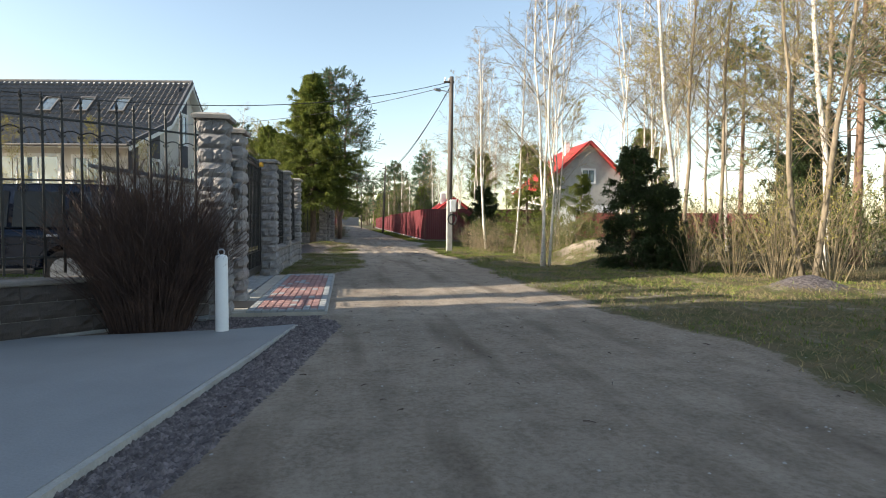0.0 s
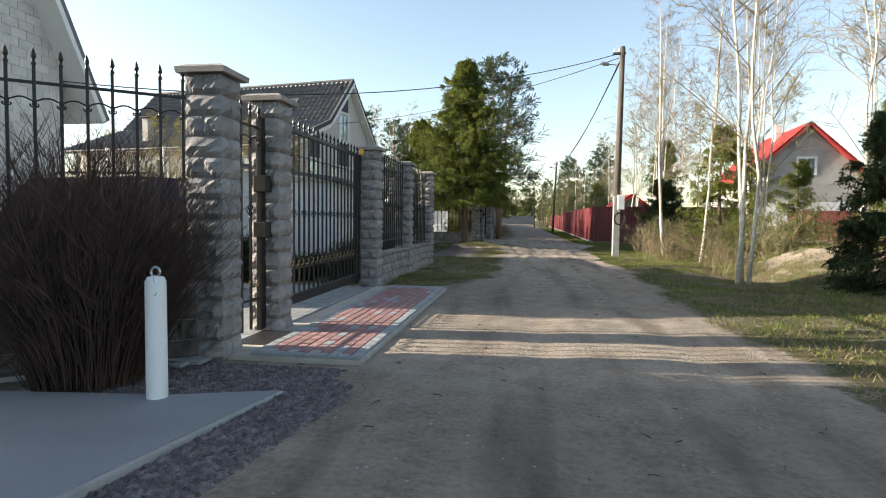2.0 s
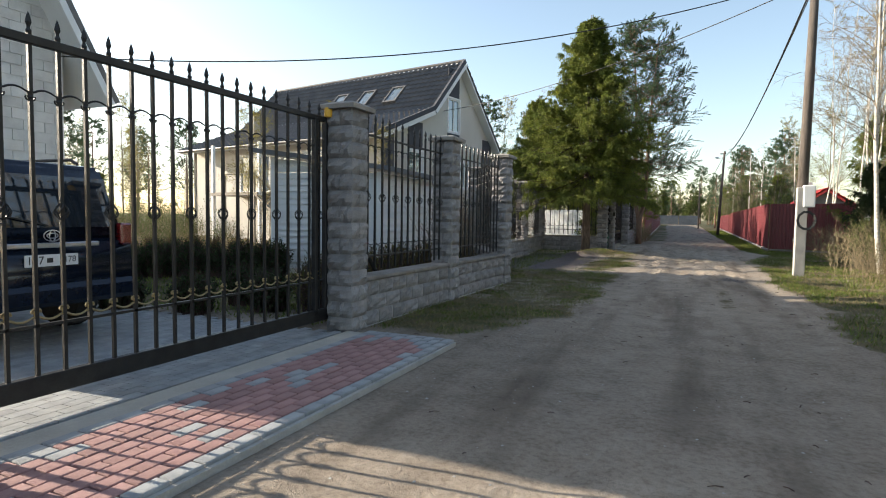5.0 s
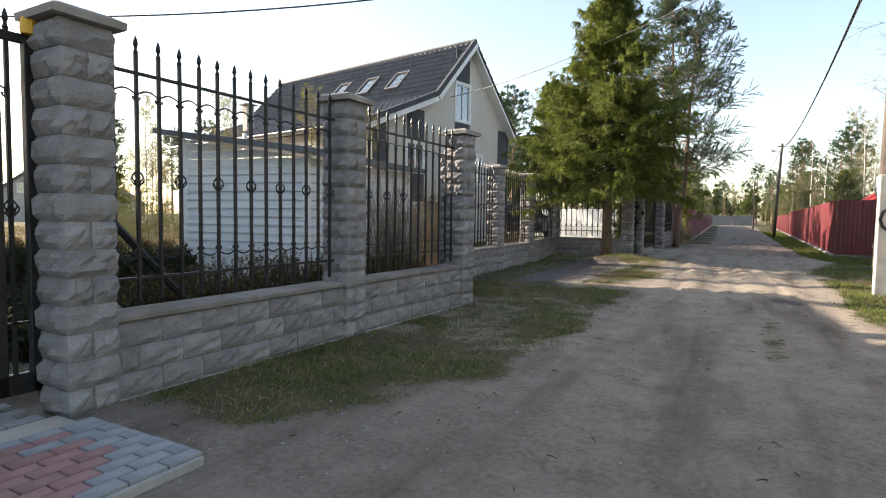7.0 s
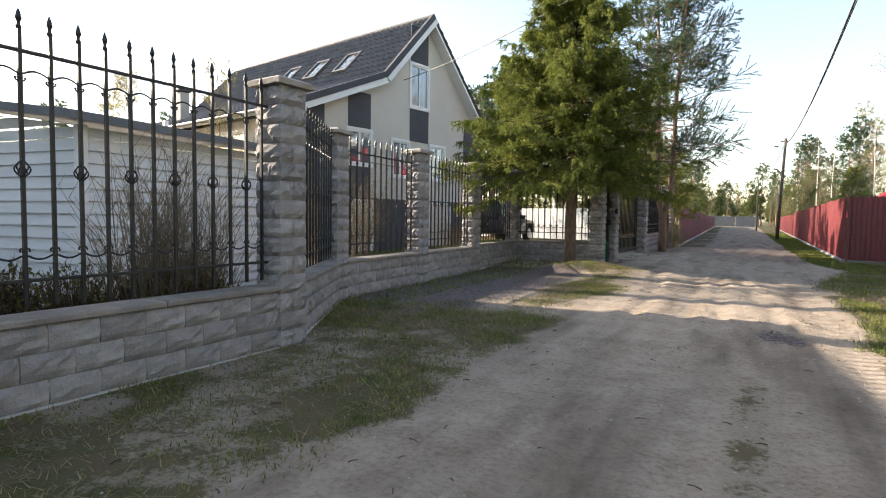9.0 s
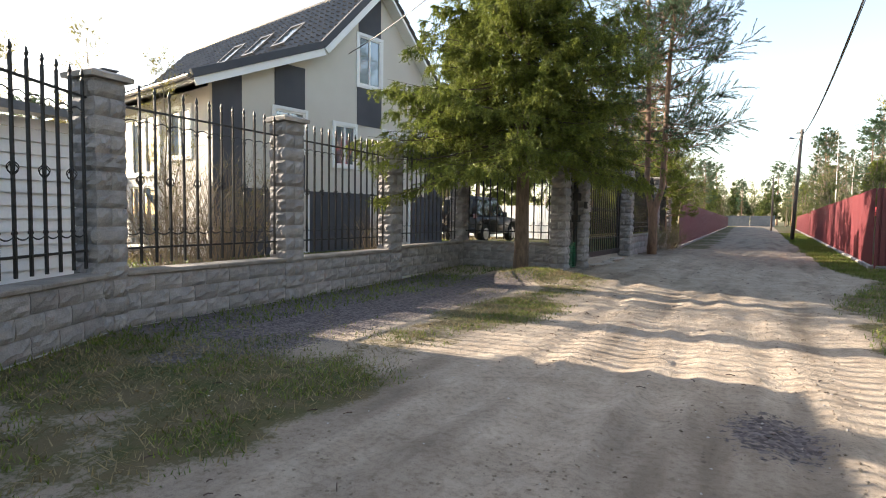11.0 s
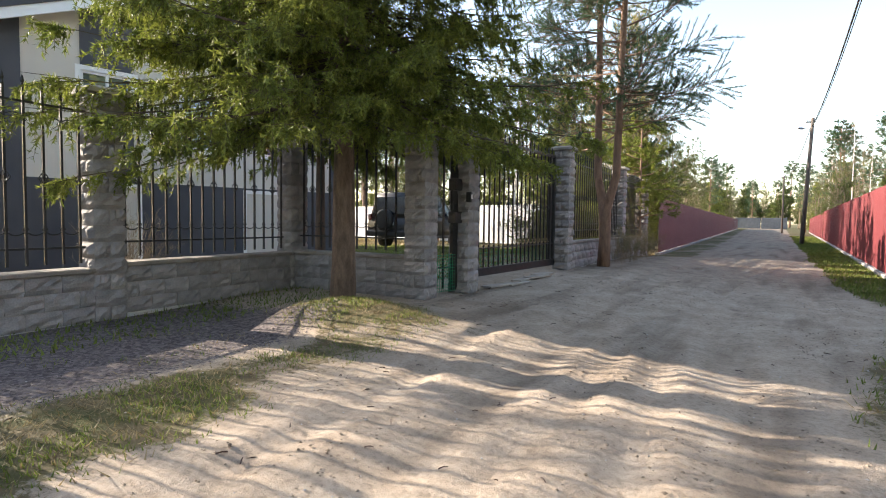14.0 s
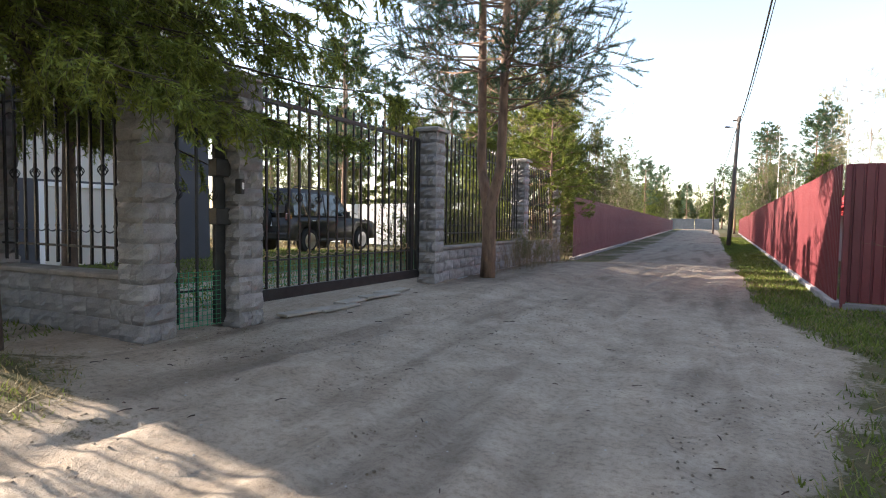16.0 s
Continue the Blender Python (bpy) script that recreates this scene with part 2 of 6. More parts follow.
def ground_material():
    """Sand, dirt, turf and crushed stone, laid out by the sheet's own 'cover' attribute (turf, stone, pale sand)."""
    m = bpy.data.materials.new("ground")
    m.use_nodes = True
    nt = m.node_tree
    n, l = nt.nodes, nt.links
    b = n["Principled BSDF"]
    b.inputs["Roughness"].default_value, b.inputs["Specular IOR Level"].default_value = 0.95, 0.2
    tc, at, sep = n.new("ShaderNodeTexCoord"), n.new("ShaderNodeAttribute"), n.new("ShaderNodeSeparateColor")
    at.attribute_name = "cover"
    l.new(at.outputs["Color"], sep.inputs[0])

    def tex(scale, detail=5, rough=0.6):
        t = n.new("ShaderNodeTexNoise")
        t.inputs["Scale"].default_value, t.inputs["Detail"].default_value, t.inputs["Roughness"].default_value = scale, detail, rough
        l.new(tc.outputs["Object"], t.inputs["Vector"])
        return t.outputs["Fac"]

    def rng(v, lo, hi, a=0.0, bb=1.0):
        r = n.new("ShaderNodeMapRange")
        l.new(v, r.inputs["Value"])
        for k, x in zip(("From Min", "From Max", "To Min", "To Max"), (lo, hi, a, bb)):
            r.inputs[k].default_value = x
        return r.outputs[0]

    def mix(f, a, bb):
        x = n.new("ShaderNodeMix")
        x.data_type = "RGBA"
        l.new(f, x.inputs["Factor"])
        for k, v in (("A", a), ("B", bb)):
            if isinstance(v, tuple):
                x.inputs[k].default_value = (*v, 1)
            else:
                l.new(v, x.inputs[k])
        return x.outputs["Result"]

    def math2(op, a, bb):
        x = n.new("ShaderNodeMath")
        x.operation = op
        for i, v in enumerate((a, bb)):
            if isinstance(v, float):
                x.inputs[i].default_value = v
            else:
                l.new(v, x.inputs[i])
        return x.outputs[0]

    big, mid, fine, grit = tex(0.45), tex(2.6), tex(22, 6, 0.7), tex(120, 3, 0.7)
    dirt = mix(rng(mid, 0.35, 0.68), (0.14, 0.11, 0.082), (0.245, 0.198, 0.152))
    dirt = mix(rng(fine, 0.4, 0.75), dirt, (0.28, 0.238, 0.192))
    sand = mix(rng(mid, 0.35, 0.65), (0.34, 0.278, 0.218), (0.46, 0.387, 0.31))
    col = mix(math2("MULTIPLY", sep.outputs["Blue"], rng(fine, 0.2, 0.55)), dirt, sand)
    mp, dn = n.new("ShaderNodeMapping"), n.new("ShaderNodeTexNoise")
    mp.inputs["Scale"].default_value = (1.1, 0.16, 1)
    l.new(tc.outputs["Object"], mp.inputs[0])
    l.new(mp.outputs[0], dn.inputs["Vector"])
    dn.inputs["Scale"].default_value, dn.inputs["Detail"].default_value = 1.6, 5
    col = mix(rng(dn.outputs["Fac"], 0.5, 0.7, 0, 0.7), col, (0.1, 0.075, 0.054))
    col = mix(rng(grit, 0.58, 0.68, 0, 0.5), col, (0.1, 0.08, 0.065))
    turf = mix(rng(fine, 0.38, 0.62), (0.035, 0.055, 0.012), (0.1, 0.095, 0.04))
    turf = mix(rng(mid, 0.4, 0.6), turf, (0.125, 0.1, 0.055))
    edge = math2("ADD", sep.outputs["Red"], rng(mid, 0.25, 0.75, -0.32, 0.32))
    edge = math2("ADD", edge, rng(fine, 0.25, 0.75, -0.25, 0.25))
    col = mix(rng(edge, 0.42, 0.62), col, turf)
    v = n.new("ShaderNodeTexVoronoi")
    v.inputs["Scale"].default_value = 34
    l.new(tc.outputs["Object"], v.inputs["Vector"])
    sepv = n.new("ShaderNodeSeparateColor")
    l.new(v.outputs["Color"], sepv.inputs[0])
    stone = mix(sepv.outputs[0], (0.055, 0.047, 0.048), (0.19, 0.163, 0.162))
    se = math2("ADD", sep.outputs["Green"], rng(fine, 0.25, 0.75, -0.4, 0.4))
    sf = rng(se, 0.45, 0.6)
    col = mix(sf, col, stone)
    l.new(col, b.inputs["Base Color"])
    hgt = math2("ADD", math2("MULTIPLY", fine, 0.9), math2("MULTIPLY", grit, 0.35))
    hgt = math2("ADD", hgt, math2("MULTIPLY", mid, 1.3))
    bp = n.new("ShaderNodeBump")
    bp.inputs["Strength"].default_value, bp.inputs["Distance"].default_value = 0.55, 0.05
    l.new(hgt, bp.inputs["Height"])
    l.new(bp.outputs[0], b.inputs["Normal"])
    return m


GROUND = ground_material()


# ---- mesh helpers ----
class Geo:
    """Gathers vertices and faces of one mesh."""

    def __init__(self):
        self.v, self.f, self.smooth = [], [], False

    def add(self, verts, faces, m=None):
        k = len(self.v)
        self.v += [tuple(m @ Vector(p)) for p in verts] if m else [tuple(p) for p in verts]
        self.f += [tuple(i + k for i in q) for q in faces]
        return self

    def box(self, x0, y0, z0, x1, y1, z1, c=0.0, m=None):
        """A box with chamfers of width c."""
        if not c:
            return self.add([(x, y, z) for z in (z0, z1) for y in (y0, y1) for x in (x0, x1)],
                            [(0, 2, 3, 1), (4, 5, 7, 6), (0, 1, 5, 4), (2, 6, 7, 3), (0, 4, 6, 2), (1, 3, 7, 5)], m)
        bm = bmesh.new()
        bmesh.ops.create_cube(bm, size=1, matrix=Matrix.LocRotScale(((x0 + x1) / 2, (y0 + y1) / 2, (z0 + z1) / 2), None, (x1 - x0, y1 - y0, z1 - z0)))
        bmesh.ops.bevel(bm, geom=bm.edges[:], offset=c, segments=1, affect="EDGES")
        bm.verts.index_update()
        self.add([p.co[:] for p in bm.verts], [[q.index for q in f.verts] for f in bm.faces], m)
        bm.free()
        return self

    def tube(self, pts, radii, n=5, cap=True):
        pts = [Vector(p) for p in pts]
        rings, up = [], None
        for i, p in enumerate(pts):
            d = (pts[min(i + 1, len(pts) - 1)] - pts[max(i - 1, 0)]).normalized()
            s = d.cross(up) if up else d.orthogonal()
            s = s.normalized() if s.length > 1e-6 else d.orthogonal().normalized()
            up = s.cross(d).normalized()
            r = radii[i] if isinstance(radii, (list, tuple)) else radii
            rings += [p + r * (math.cos(6.2832 * j / n) * s + math.sin(6.2832 * j / n) * up) for j in range(n)]
        f = [(i * n + j, i * n + (j + 1) % n, (i + 1) * n + (j + 1) % n, (i + 1) * n + j) for i in range(len(pts) - 1) for j in range(n)]
        if cap:
            f += [tuple(range(n))[::-1], tuple(range((len(pts) - 1) * n, len(pts) * n))]
        return self.add(rings, f)

    def lathe(self, prof, n=12, m=None):
        """Turns (radius, z) pairs round z."""
        v = [(r * math.cos(6.2832 * j / n), r * math.sin(6.2832 * j / n), z) for r, z in prof for j in range(n)]
        f = [(i * n + j, i * n + (j + 1) % n, (i + 1) * n + (j + 1) % n, (i + 1) * n + j) for i in range(len(prof) - 1) for j in range(n)]
        return self.add(v, f + [tuple(range(n))[::-1], tuple(range((len(prof) - 1) * n, len(prof) * n))], m)

    def prism(self, outline, z0, z1, m=None):
        k = len(outline)
        v = [(x, y, z0) for x, y in outline] + [(x, y, z1) for x, y in outline]
        return self.add(v, [tuple(range(k))[::-1], tuple(range(k, 2 * k))] + [(i, (i + 1) % k, k + (i + 1) % k, k + i) for i in range(k)], m)

    def weld(self):
        """Joins corners that coincide."""
        seen, to = {}, []
        for p in self.v:
            to.append(seen.setdefault(tuple(round(c, 4) for c in p), len(seen)))
        self.v = list(seen)
        self.f = [q for q in (tuple(dict.fromkeys(to[i] for i in f)) for f in self.f) if len(q) > 2]
        return self

    def mesh(self, name, mat, smooth=False):
        me = bpy.data.meshes.new(name)
        me.from_pydata(self.v, [], self.f)
        me.materials.append(mat)
        if smooth:
            me.polygons.foreach_set("use_smooth", [True] * len(me.polygons))
        me.update()
        return me


def soup(name, verts, k, mat):
    """A mesh of loose k-cornered faces from an array of corners."""
    me = bpy.data.meshes.new(name)
    nf = len(verts) // k
    me.vertices.add(len(verts))
    me.vertices.foreach_set("co", np.asarray(verts, dtype=np.float32).ravel())
    me.loops.add(len(verts))
    me.loops.foreach_set("vertex_index", np.arange(len(verts), dtype=np.int32))
    me.polygons.add(nf)
    me.polygons.foreach_set("loop_start", np.arange(0, len(verts), k, dtype=np.int32))
    me.materials.append(mat)
    me.update(calc_edges=True)
    return me


def thing(name, m, label, category, group="", kind=""):
    ob = new(name)
    ob.matrix_world = m
    ob.empty_display_size = 0.1
    return tagged(ob, label, category, group, kind)


def part(name, geo, mat, parent, label="", m=None, smooth=False):
    ob = new(name, geo.mesh(name, mat, smooth) if isinstance(geo, Geo) else geo)
    ob.parent = parent
    if m:
        ob.matrix_basis = m
    return tagged(ob, label)


def solid(name, geo, mat, label, category, kind="", m=None, smooth=False, group=""):
    ob = new(name, geo.mesh(name, mat, smooth) if isinstance(geo, Geo) else geo)
    if m:
        ob.matrix_basis = m
    return tagged(ob, label, category, group, kind)


class Lattice:
    """Smooth value noise on the plane."""

    def __init__(self, seed):
        self.t = np.random.default_rng(seed).random((256, 256))

    def one(self, x, y):
        xi, yi = np.floor(x).astype(int), np.floor(y).astype(int)
        fx, fy = x - xi, y - yi
        fx, fy = fx * fx * (3 - 2 * fx), fy * fy * (3 - 2 * fy)
        t = self.t
        a, b = t[xi % 256, yi % 256], t[(xi + 1) % 256, yi % 256]
        c, d = t[xi % 256, (yi + 1) % 256], t[(xi + 1) % 256, (yi + 1) % 256]
        return (a * (1 - fx) + b * fx) * (1 - fy) + (c * (1 - fx) + d * fx) * fy

    def fbm(self, x, y, octaves=4):
        return sum(self.one(x * 2 ** k + 17 * k, y * 2 ** k + 31 * k) / 2 ** (k + 1) for k in range(octaves)) / (1 - 0.5 ** octaves)


LAT, LAT2 = Lattice(3), Lattice(11)

# ---- ground ----
RIGHT_EDGE = ((-20, 3.3), (3, 3.5), (5.3, 4.0), (8, 3.55), (14, 3.6), (24, 3.6), (29, 3.55), (33.6, 4.5), (38, 4.1), (55, 3.8), (150, 3.4), (300, 1.0))
LEFT_EDGE = ((-20, -1.6), (2.7, -0.9), (6.9, -0.1), (7.8, -0.3), (13.6, -0.3), (14.8, 0.4), (16, 0.6), (23, 0.65), (26, 0.3), (28, 0.1), (30, -0.6), (31, -1.4), (37, -1.2), (40, -0.4), (46, 0.6), (70, 0.0), (160, -4.0), (300, -6))


def ramp_of(table, y):
    return np.interp(y, [a for a, _ in table], [b for _, b in table])


def step(v, a, b):
    t = np.clip((v - a) / (b - a), 0, 1)
    return t * t * (3 - 2 * t)


def blob(x, y, cx, cy, rx, ry):
    return np.exp(-(((x - cx) / rx) ** 2 + ((y - cy) / ry) ** 2))


def rise(x, y):
    """The low swell before the second gate."""
    return (0.08 * step(y, 27.5, 30.5) + 0.08 * step(y, 31.5, 35.5)) * (1 - step(x, 0.2, 2.2)) * (1 - step(y, 41, 47))


def height(x, y):
    """The lie of the ground."""
    x, y = np.asarray(x, float), np.asarray(y, float)
    re, le = ramp_of(RIGHT_EDGE, y), ramp_of(LEFT_EDGE, y)
    z = 0.03 * (LAT.fbm(x * 0.35, y * 0.35) - 0.5)
    on = step(x, le - 0.2, le + 0.3) * (1 - step(x, re - 0.3, re + 0.2))
    z += on * 0.014 * (LAT2.fbm(x * 1.3, y * 0.8) - 0.5)
    loose = step(y, 20, 24) * (1 - step(y, 36, 44)) * on
    z += loose * (0.012 * (LAT.fbm(x * 1.5 + 9, y * 1.9, 3) - 0.5) + 0.02 * (LAT2.fbm(x * 4.6, y * 4.6, 3) - 0.5))
    mid = (re + le) / 2 + 0.5
    tread = step(y, 19, 23) * (1 - step(y, 40, 48)) * on
    for off, bend in ((-1.5, 0.02), (-0.2, 0.05), (0.3, -0.02), (1.55, 0.01)):
        d = x - mid - off - bend * (y - 28) - 0.1 * np.sin(y * 0.4 + off)
        z += tread * np.exp(-(d / 0.12) ** 2) * (0.012 * np.sin(x * 9 + y * 62) - 0.025) + tread * 0.016 * np.exp(-((np.abs(d) - 0.2) / 0.06) ** 2)
    z += tread * 0.05 * np.clip(LAT2.fbm(x * 5.1 + 40, y * 4.2, 2) - 0.6, 0, 1) * 2.0
    for off in (-0.85, 0.85):
        wob = 0.12 * np.sin(y * 0.31 + off)
        z -= on * (0.018 + 0.015 * step(y, 20, 24)) * np.exp(-((x - mid - off - wob) / 0.2) ** 2)
    z += 0.22 * blob(x, y, -1.1, 29.2, 0.95, 0.75) + 0.06 * blob(x, y, 0.0, 28.9, 0.6, 0.5)
    z += 0.75 * blob(x, y, 9.0, 18.6, 2.2, 2.0) - 0.35 * blob(x, y, 6.9, 18.2, 1.0, 2.2)
    z += 0.34 * blob(x, y, 8.7, 9.3, 0.75, 0.5)
    z += rise(x, y)
    off_road = np.maximum(step(x, re, re + 2), 0)
    z += off_road * 0.1 * (LAT.fbm(x * 0.9, y * 0.9) - 0.45)
    court = (1 - step(x, -1.75, -1.55)) * step(y, 6.0, 7.0) * (1 - step(y, 13.0, 13.8))
    drive = (1 - step(x, -0.9, -0.6)) * (1 - step(y, 6.2, 6.9))
    pave = (1 - step(x, -0.35, -0.2)) * step(y, 7.6, 7.8) * (1 - step(y, 13.4, 13.7))
    flat = np.clip(court + drive + pave, 0, 1)
    return z * (1 - flat) - 0.03 * flat


def cover(x, y):
    """Shares of turf, crushed stone and pale sand; part of the sand stands for sunshine."""
    re, le = ramp_of(RIGHT_EDGE, y), ramp_of(LEFT_EDGE, y)
    wob = 0.7 * (LAT.fbm(x * 0.8, y * 0.8) - 0.5)
    turf = step(x, re - 0.25 + wob, re + 0.6 + wob) * (0.62 + 0.36 * step(LAT2.fbm(x * 0.9 + 60, y * 0.9, 4), 0.4, 0.56))
    turf = np.maximum(turf, step(x, re - 0.1 + 0.5 * wob, re + 0.3 + 0.5 * wob) * step(y, 33, 37) * 0.95)
    left = 1 - step(x, le - 0.5 + wob, le + 0.15 + wob)
    patch = LAT2.fbm(x * 0.7 + 5, y * 0.7, 4)
    turf_l = left * step(y, 13.5, 14.2) * (0.5 + 0.5 * step(patch, 0.35, 0.6)) * (1 - 0.7 * step(y, 21.5, 24) * (1 - step(y, 40, 46)))
    turf = np.maximum(turf, turf_l)
    turf = np.maximum(turf, 1.0 * blob(x, y, -0.9, 29.1, 1.2, 0.8))
    turf = np.maximum(turf, 1.15 * blob(x, y, -0.25 + 0.03 * (y - 25.5), 24.9, 0.7, 4.2) * (0.55 + 0.45 * step(patch, 0.32, 0.52)))
    turf = np.maximum(turf, 0.95 * (1 - step(x, -4.6, -3.8)) * step(y, 13.5, 14))
    turf = np.maximum(turf, 0.5 * np.exp(-((x - (re + le) / 2 - 0.5) / 0.22) ** 2) * step(y, 17, 18) * (1 - step(y, 21, 23)) * step(patch, 0.45, 0.6))
    turf *= (1 - 0.5 * blob(x, y, 8.6, 18.0, 2.0, 1.6)) * (1 - blob(x, y, 8.7, 9.3, 0.75, 0.5))
    stone = 0.0 * x
    edge = np.interp(y, (-10, 2.8, 6.97, 9), (-3.8, -1.42, -0.62, -0.3))
    out = np.interp(y, (-10, 2.7, 4.8, 6.9, 8), (-3.0, -0.87, -0.42, -0.05, -0.3))
    stone = np.maximum(stone, step(x, edge - 0.1, edge) * (1 - step(x, out - 0.1, out + 0.05)) * (1 - step(y, 7.2, 7.5)))
    stone = np.maximum(stone, (1 - step(x, -0.5, -0.2)) * step(x, -2.2, -1.8) * step(y, 6.7, 6.9) * (1 - step(y, 7.7, 7.9)))
    stone = np.maximum(stone, 1.2 * blob(x, y, 8.7, 9.3, 0.8, 0.55))
    stone = np.maximum(stone, 0.85 * blob(x, y, 2.9, 22.5, 0.35, 0.5))
    stone = np.maximum(stone, 0.7 * blob(x, y, -1.6, 21.7, 0.5, 0.35))
    stone = np.maximum(stone, 0.72 * step(y, 21.0, 22.5) * (1 - step(y, 28.5, 30)) * (1 - step(x, -1.3, -0.35)))
    # the y 6.5 to 12 term paints the sunlit strip's brightness in as paler sand
    sand = np.clip(0.25 + 0.4 * step(y, 6.5, 8) * (1 - step(y, 10.5, 12)) + 0.45 * step(y, 14, 18) * (1 - step(y, 20, 23)) + 0.8 * step(y, 20, 23) * (1 - step(y, 33, 40)) + 0.3 * blob(x, y, 8.6, 18.0, 1.9, 1.6) + 0.35 * (LAT2.fbm(x * 0.5, y * 0.3) - 0.4), 0, 1)
    return turf, stone, sand


def lines(spans):
    out = []
    for a, b, s in spans:
        out += list(np.arange(a, b - 1e-6, s))
    return np.array(out + [spans[-1][1]])


gx = lines(((-900, -100, 160), (-100, -20, 8), (-20, -4, 0.8), (-4, 5.6, 0.1), (5.6, 14, 0.4), (14, 30, 2), (30, 110, 10), (110, 900, 158)))
gy = lines(((-300, -30, 54), (-30, -2, 2), (-2, 0, 0.5), (0, 40, 0.11), (40, 70, 0.5), (70, 150, 4), (150, 400, 25), (400, 2400, 250)))
XX, YY = np.meshgrid(gx, gy)
ZZ = height(XX, YY)
T, S, P = cover(XX, YY)
g = bpy.data.meshes.new("ground")
nx, ny = len(gx), len(gy)
idx = np.arange(nx * ny).reshape(ny, nx)
quads = np.stack([idx[:-1, :-1], idx[:-1, 1:], idx[1:, 1:], idx[1:, :-1]], -1).reshape(-1, 4)
g.from_pydata(np.stack([XX, YY, ZZ], -1).reshape(-1, 3).tolist(), [], quads.tolist())
at = g.color_attributes.new("cover", "FLOAT_COLOR", "POINT")
at.data.foreach_set("color", np.stack([T, S, P, np.ones_like(T)], -1).astype(np.float32).ravel())
g.materials.append(GROUND)
g.polygons.foreach_set("use_smooth", [True] * len(g.polygons))
solid("ground", g, GROUND, "sandy dirt lane with worn turf verges and gravel", "ground", "structure")

# ---- stone pillars and walls ----
def rough_block(lx, ly, h, seed, amp=0.03, nu=5, nw=4):
    """A split-faced block, lying on z = 0 with its corner at the origin: the four upright faces are broken, top and bottom flat."""
    r = np.random.default_rng(seed)
    geo = Geo()
    per = [(lx * i / nu, 0.0, 0, -1) for i in range(nu)] + [(lx, ly * i / nu, 1, 0) for i in range(nu)] + \
          [(lx * (1 - i / nu), ly, 0, 1) for i in range(nu)] + [(0.0, ly * (1 - i / nu), -1, 0) for i in range(nu)]
    k = len(per)
    for w in range(nw + 1):
        for i, (x, y, ax, ay) in enumerate(per):
            inner = i % nu != 0 and 0 < w < nw
            d = amp * r.uniform(0.15, 1.25) if inner else (amp * r.uniform(0.0, 0.45) if 0 < w < nw else -0.004)
            geo.v.append((x + ax * d, y + ay * d, h * w / nw + (r.uniform(-0.004, 0.004) if 0 < w < nw else 0)))
    for w in range(nw):
        geo.f += [(w * k + i, w * k + (i + 1) % k, (w + 1) * k + (i + 1) % k, (w + 1) * k + i) for i in range(k)]
    geo.f += [tuple(range(k))[::-1], tuple(range(nw * k, nw * k + k))]
    return geo


COURSE, PW = 0.189, 0.34
HALF_X = [rough_block(PW / 2 - 0.004, PW, COURSE - 0.008, s, 0.04).mesh("block", STONE) for s in range(5)]
HALF_Y = [rough_block(PW, PW / 2 - 0.004, COURSE - 0.008, s + 20, 0.04).mesh("block", STONE) for s in range(5)]
CAP = Geo()
for z0, z1, w0, w1 in ((0, 0.05, 0.235, 0.24), (0.05, 0.085, 0.24, 0.17)):
    CAP.add([(x, y, z) for z, w in ((z0, w0), (z1, w1)) for x, y in ((-w, -w), (w, -w), (w, w), (-w, w))],
            [(0, 1, 5, 4), (1, 2, 6, 5), (2, 3, 7, 6), (3, 0, 4, 7), (4, 5, 6, 7), (3, 2, 1, 0)])
CAP = CAP.mesh("cap", CAPSTONE)
pick = random.Random(5)


def pillar(x, y, turn=0.0, courses=14, label="grey split-faced concrete block gate pillar with flat cap", z=-0.02):
    """x, y: middle of the pillar."""
    p = thing("stone_pillar", pose(x, y, z + float(rise(x, y)), 0, 0, turn), label, "pillar", "pillars along the lane")
    for c in range(courses):
        for k in (0, 1):
            if c % 2:
                part("block", HALF_X[pick.randrange(5)], STONE, p, m=pose(-PW / 2 + k * (PW / 2 + 0.004), -PW / 2, c * COURSE))
            else:
                part("block", HALF_Y[pick.randrange(5)], STONE, p, m=pose(-PW / 2, -PW / 2 + k * (PW / 2 + 0.004), c * COURSE))
    w = PW / 2 - 0.012
    part("core", Geo().box(-w, -w, 0, w, w, courses * COURSE), MORTAR, p)
    part("cap", CAP, CAPSTONE, p, m=pose(0, 0, courses * COURSE - 0.004, 0, 0, pick.uniform(-1, 1)))
    return p


WALLB = [rough_block(0.335, 0.26, COURSE - 0.008, 50 + s, 0.03).mesh("block", STONE) for s in range(6)]


# the same wall blocks, coloured darker to stand for shade
WALLD = [rough_block(0.335, 0.26, COURSE - 0.008, 50 + s, 0.03).mesh("block", SHADESTONE) for s in range(6)]


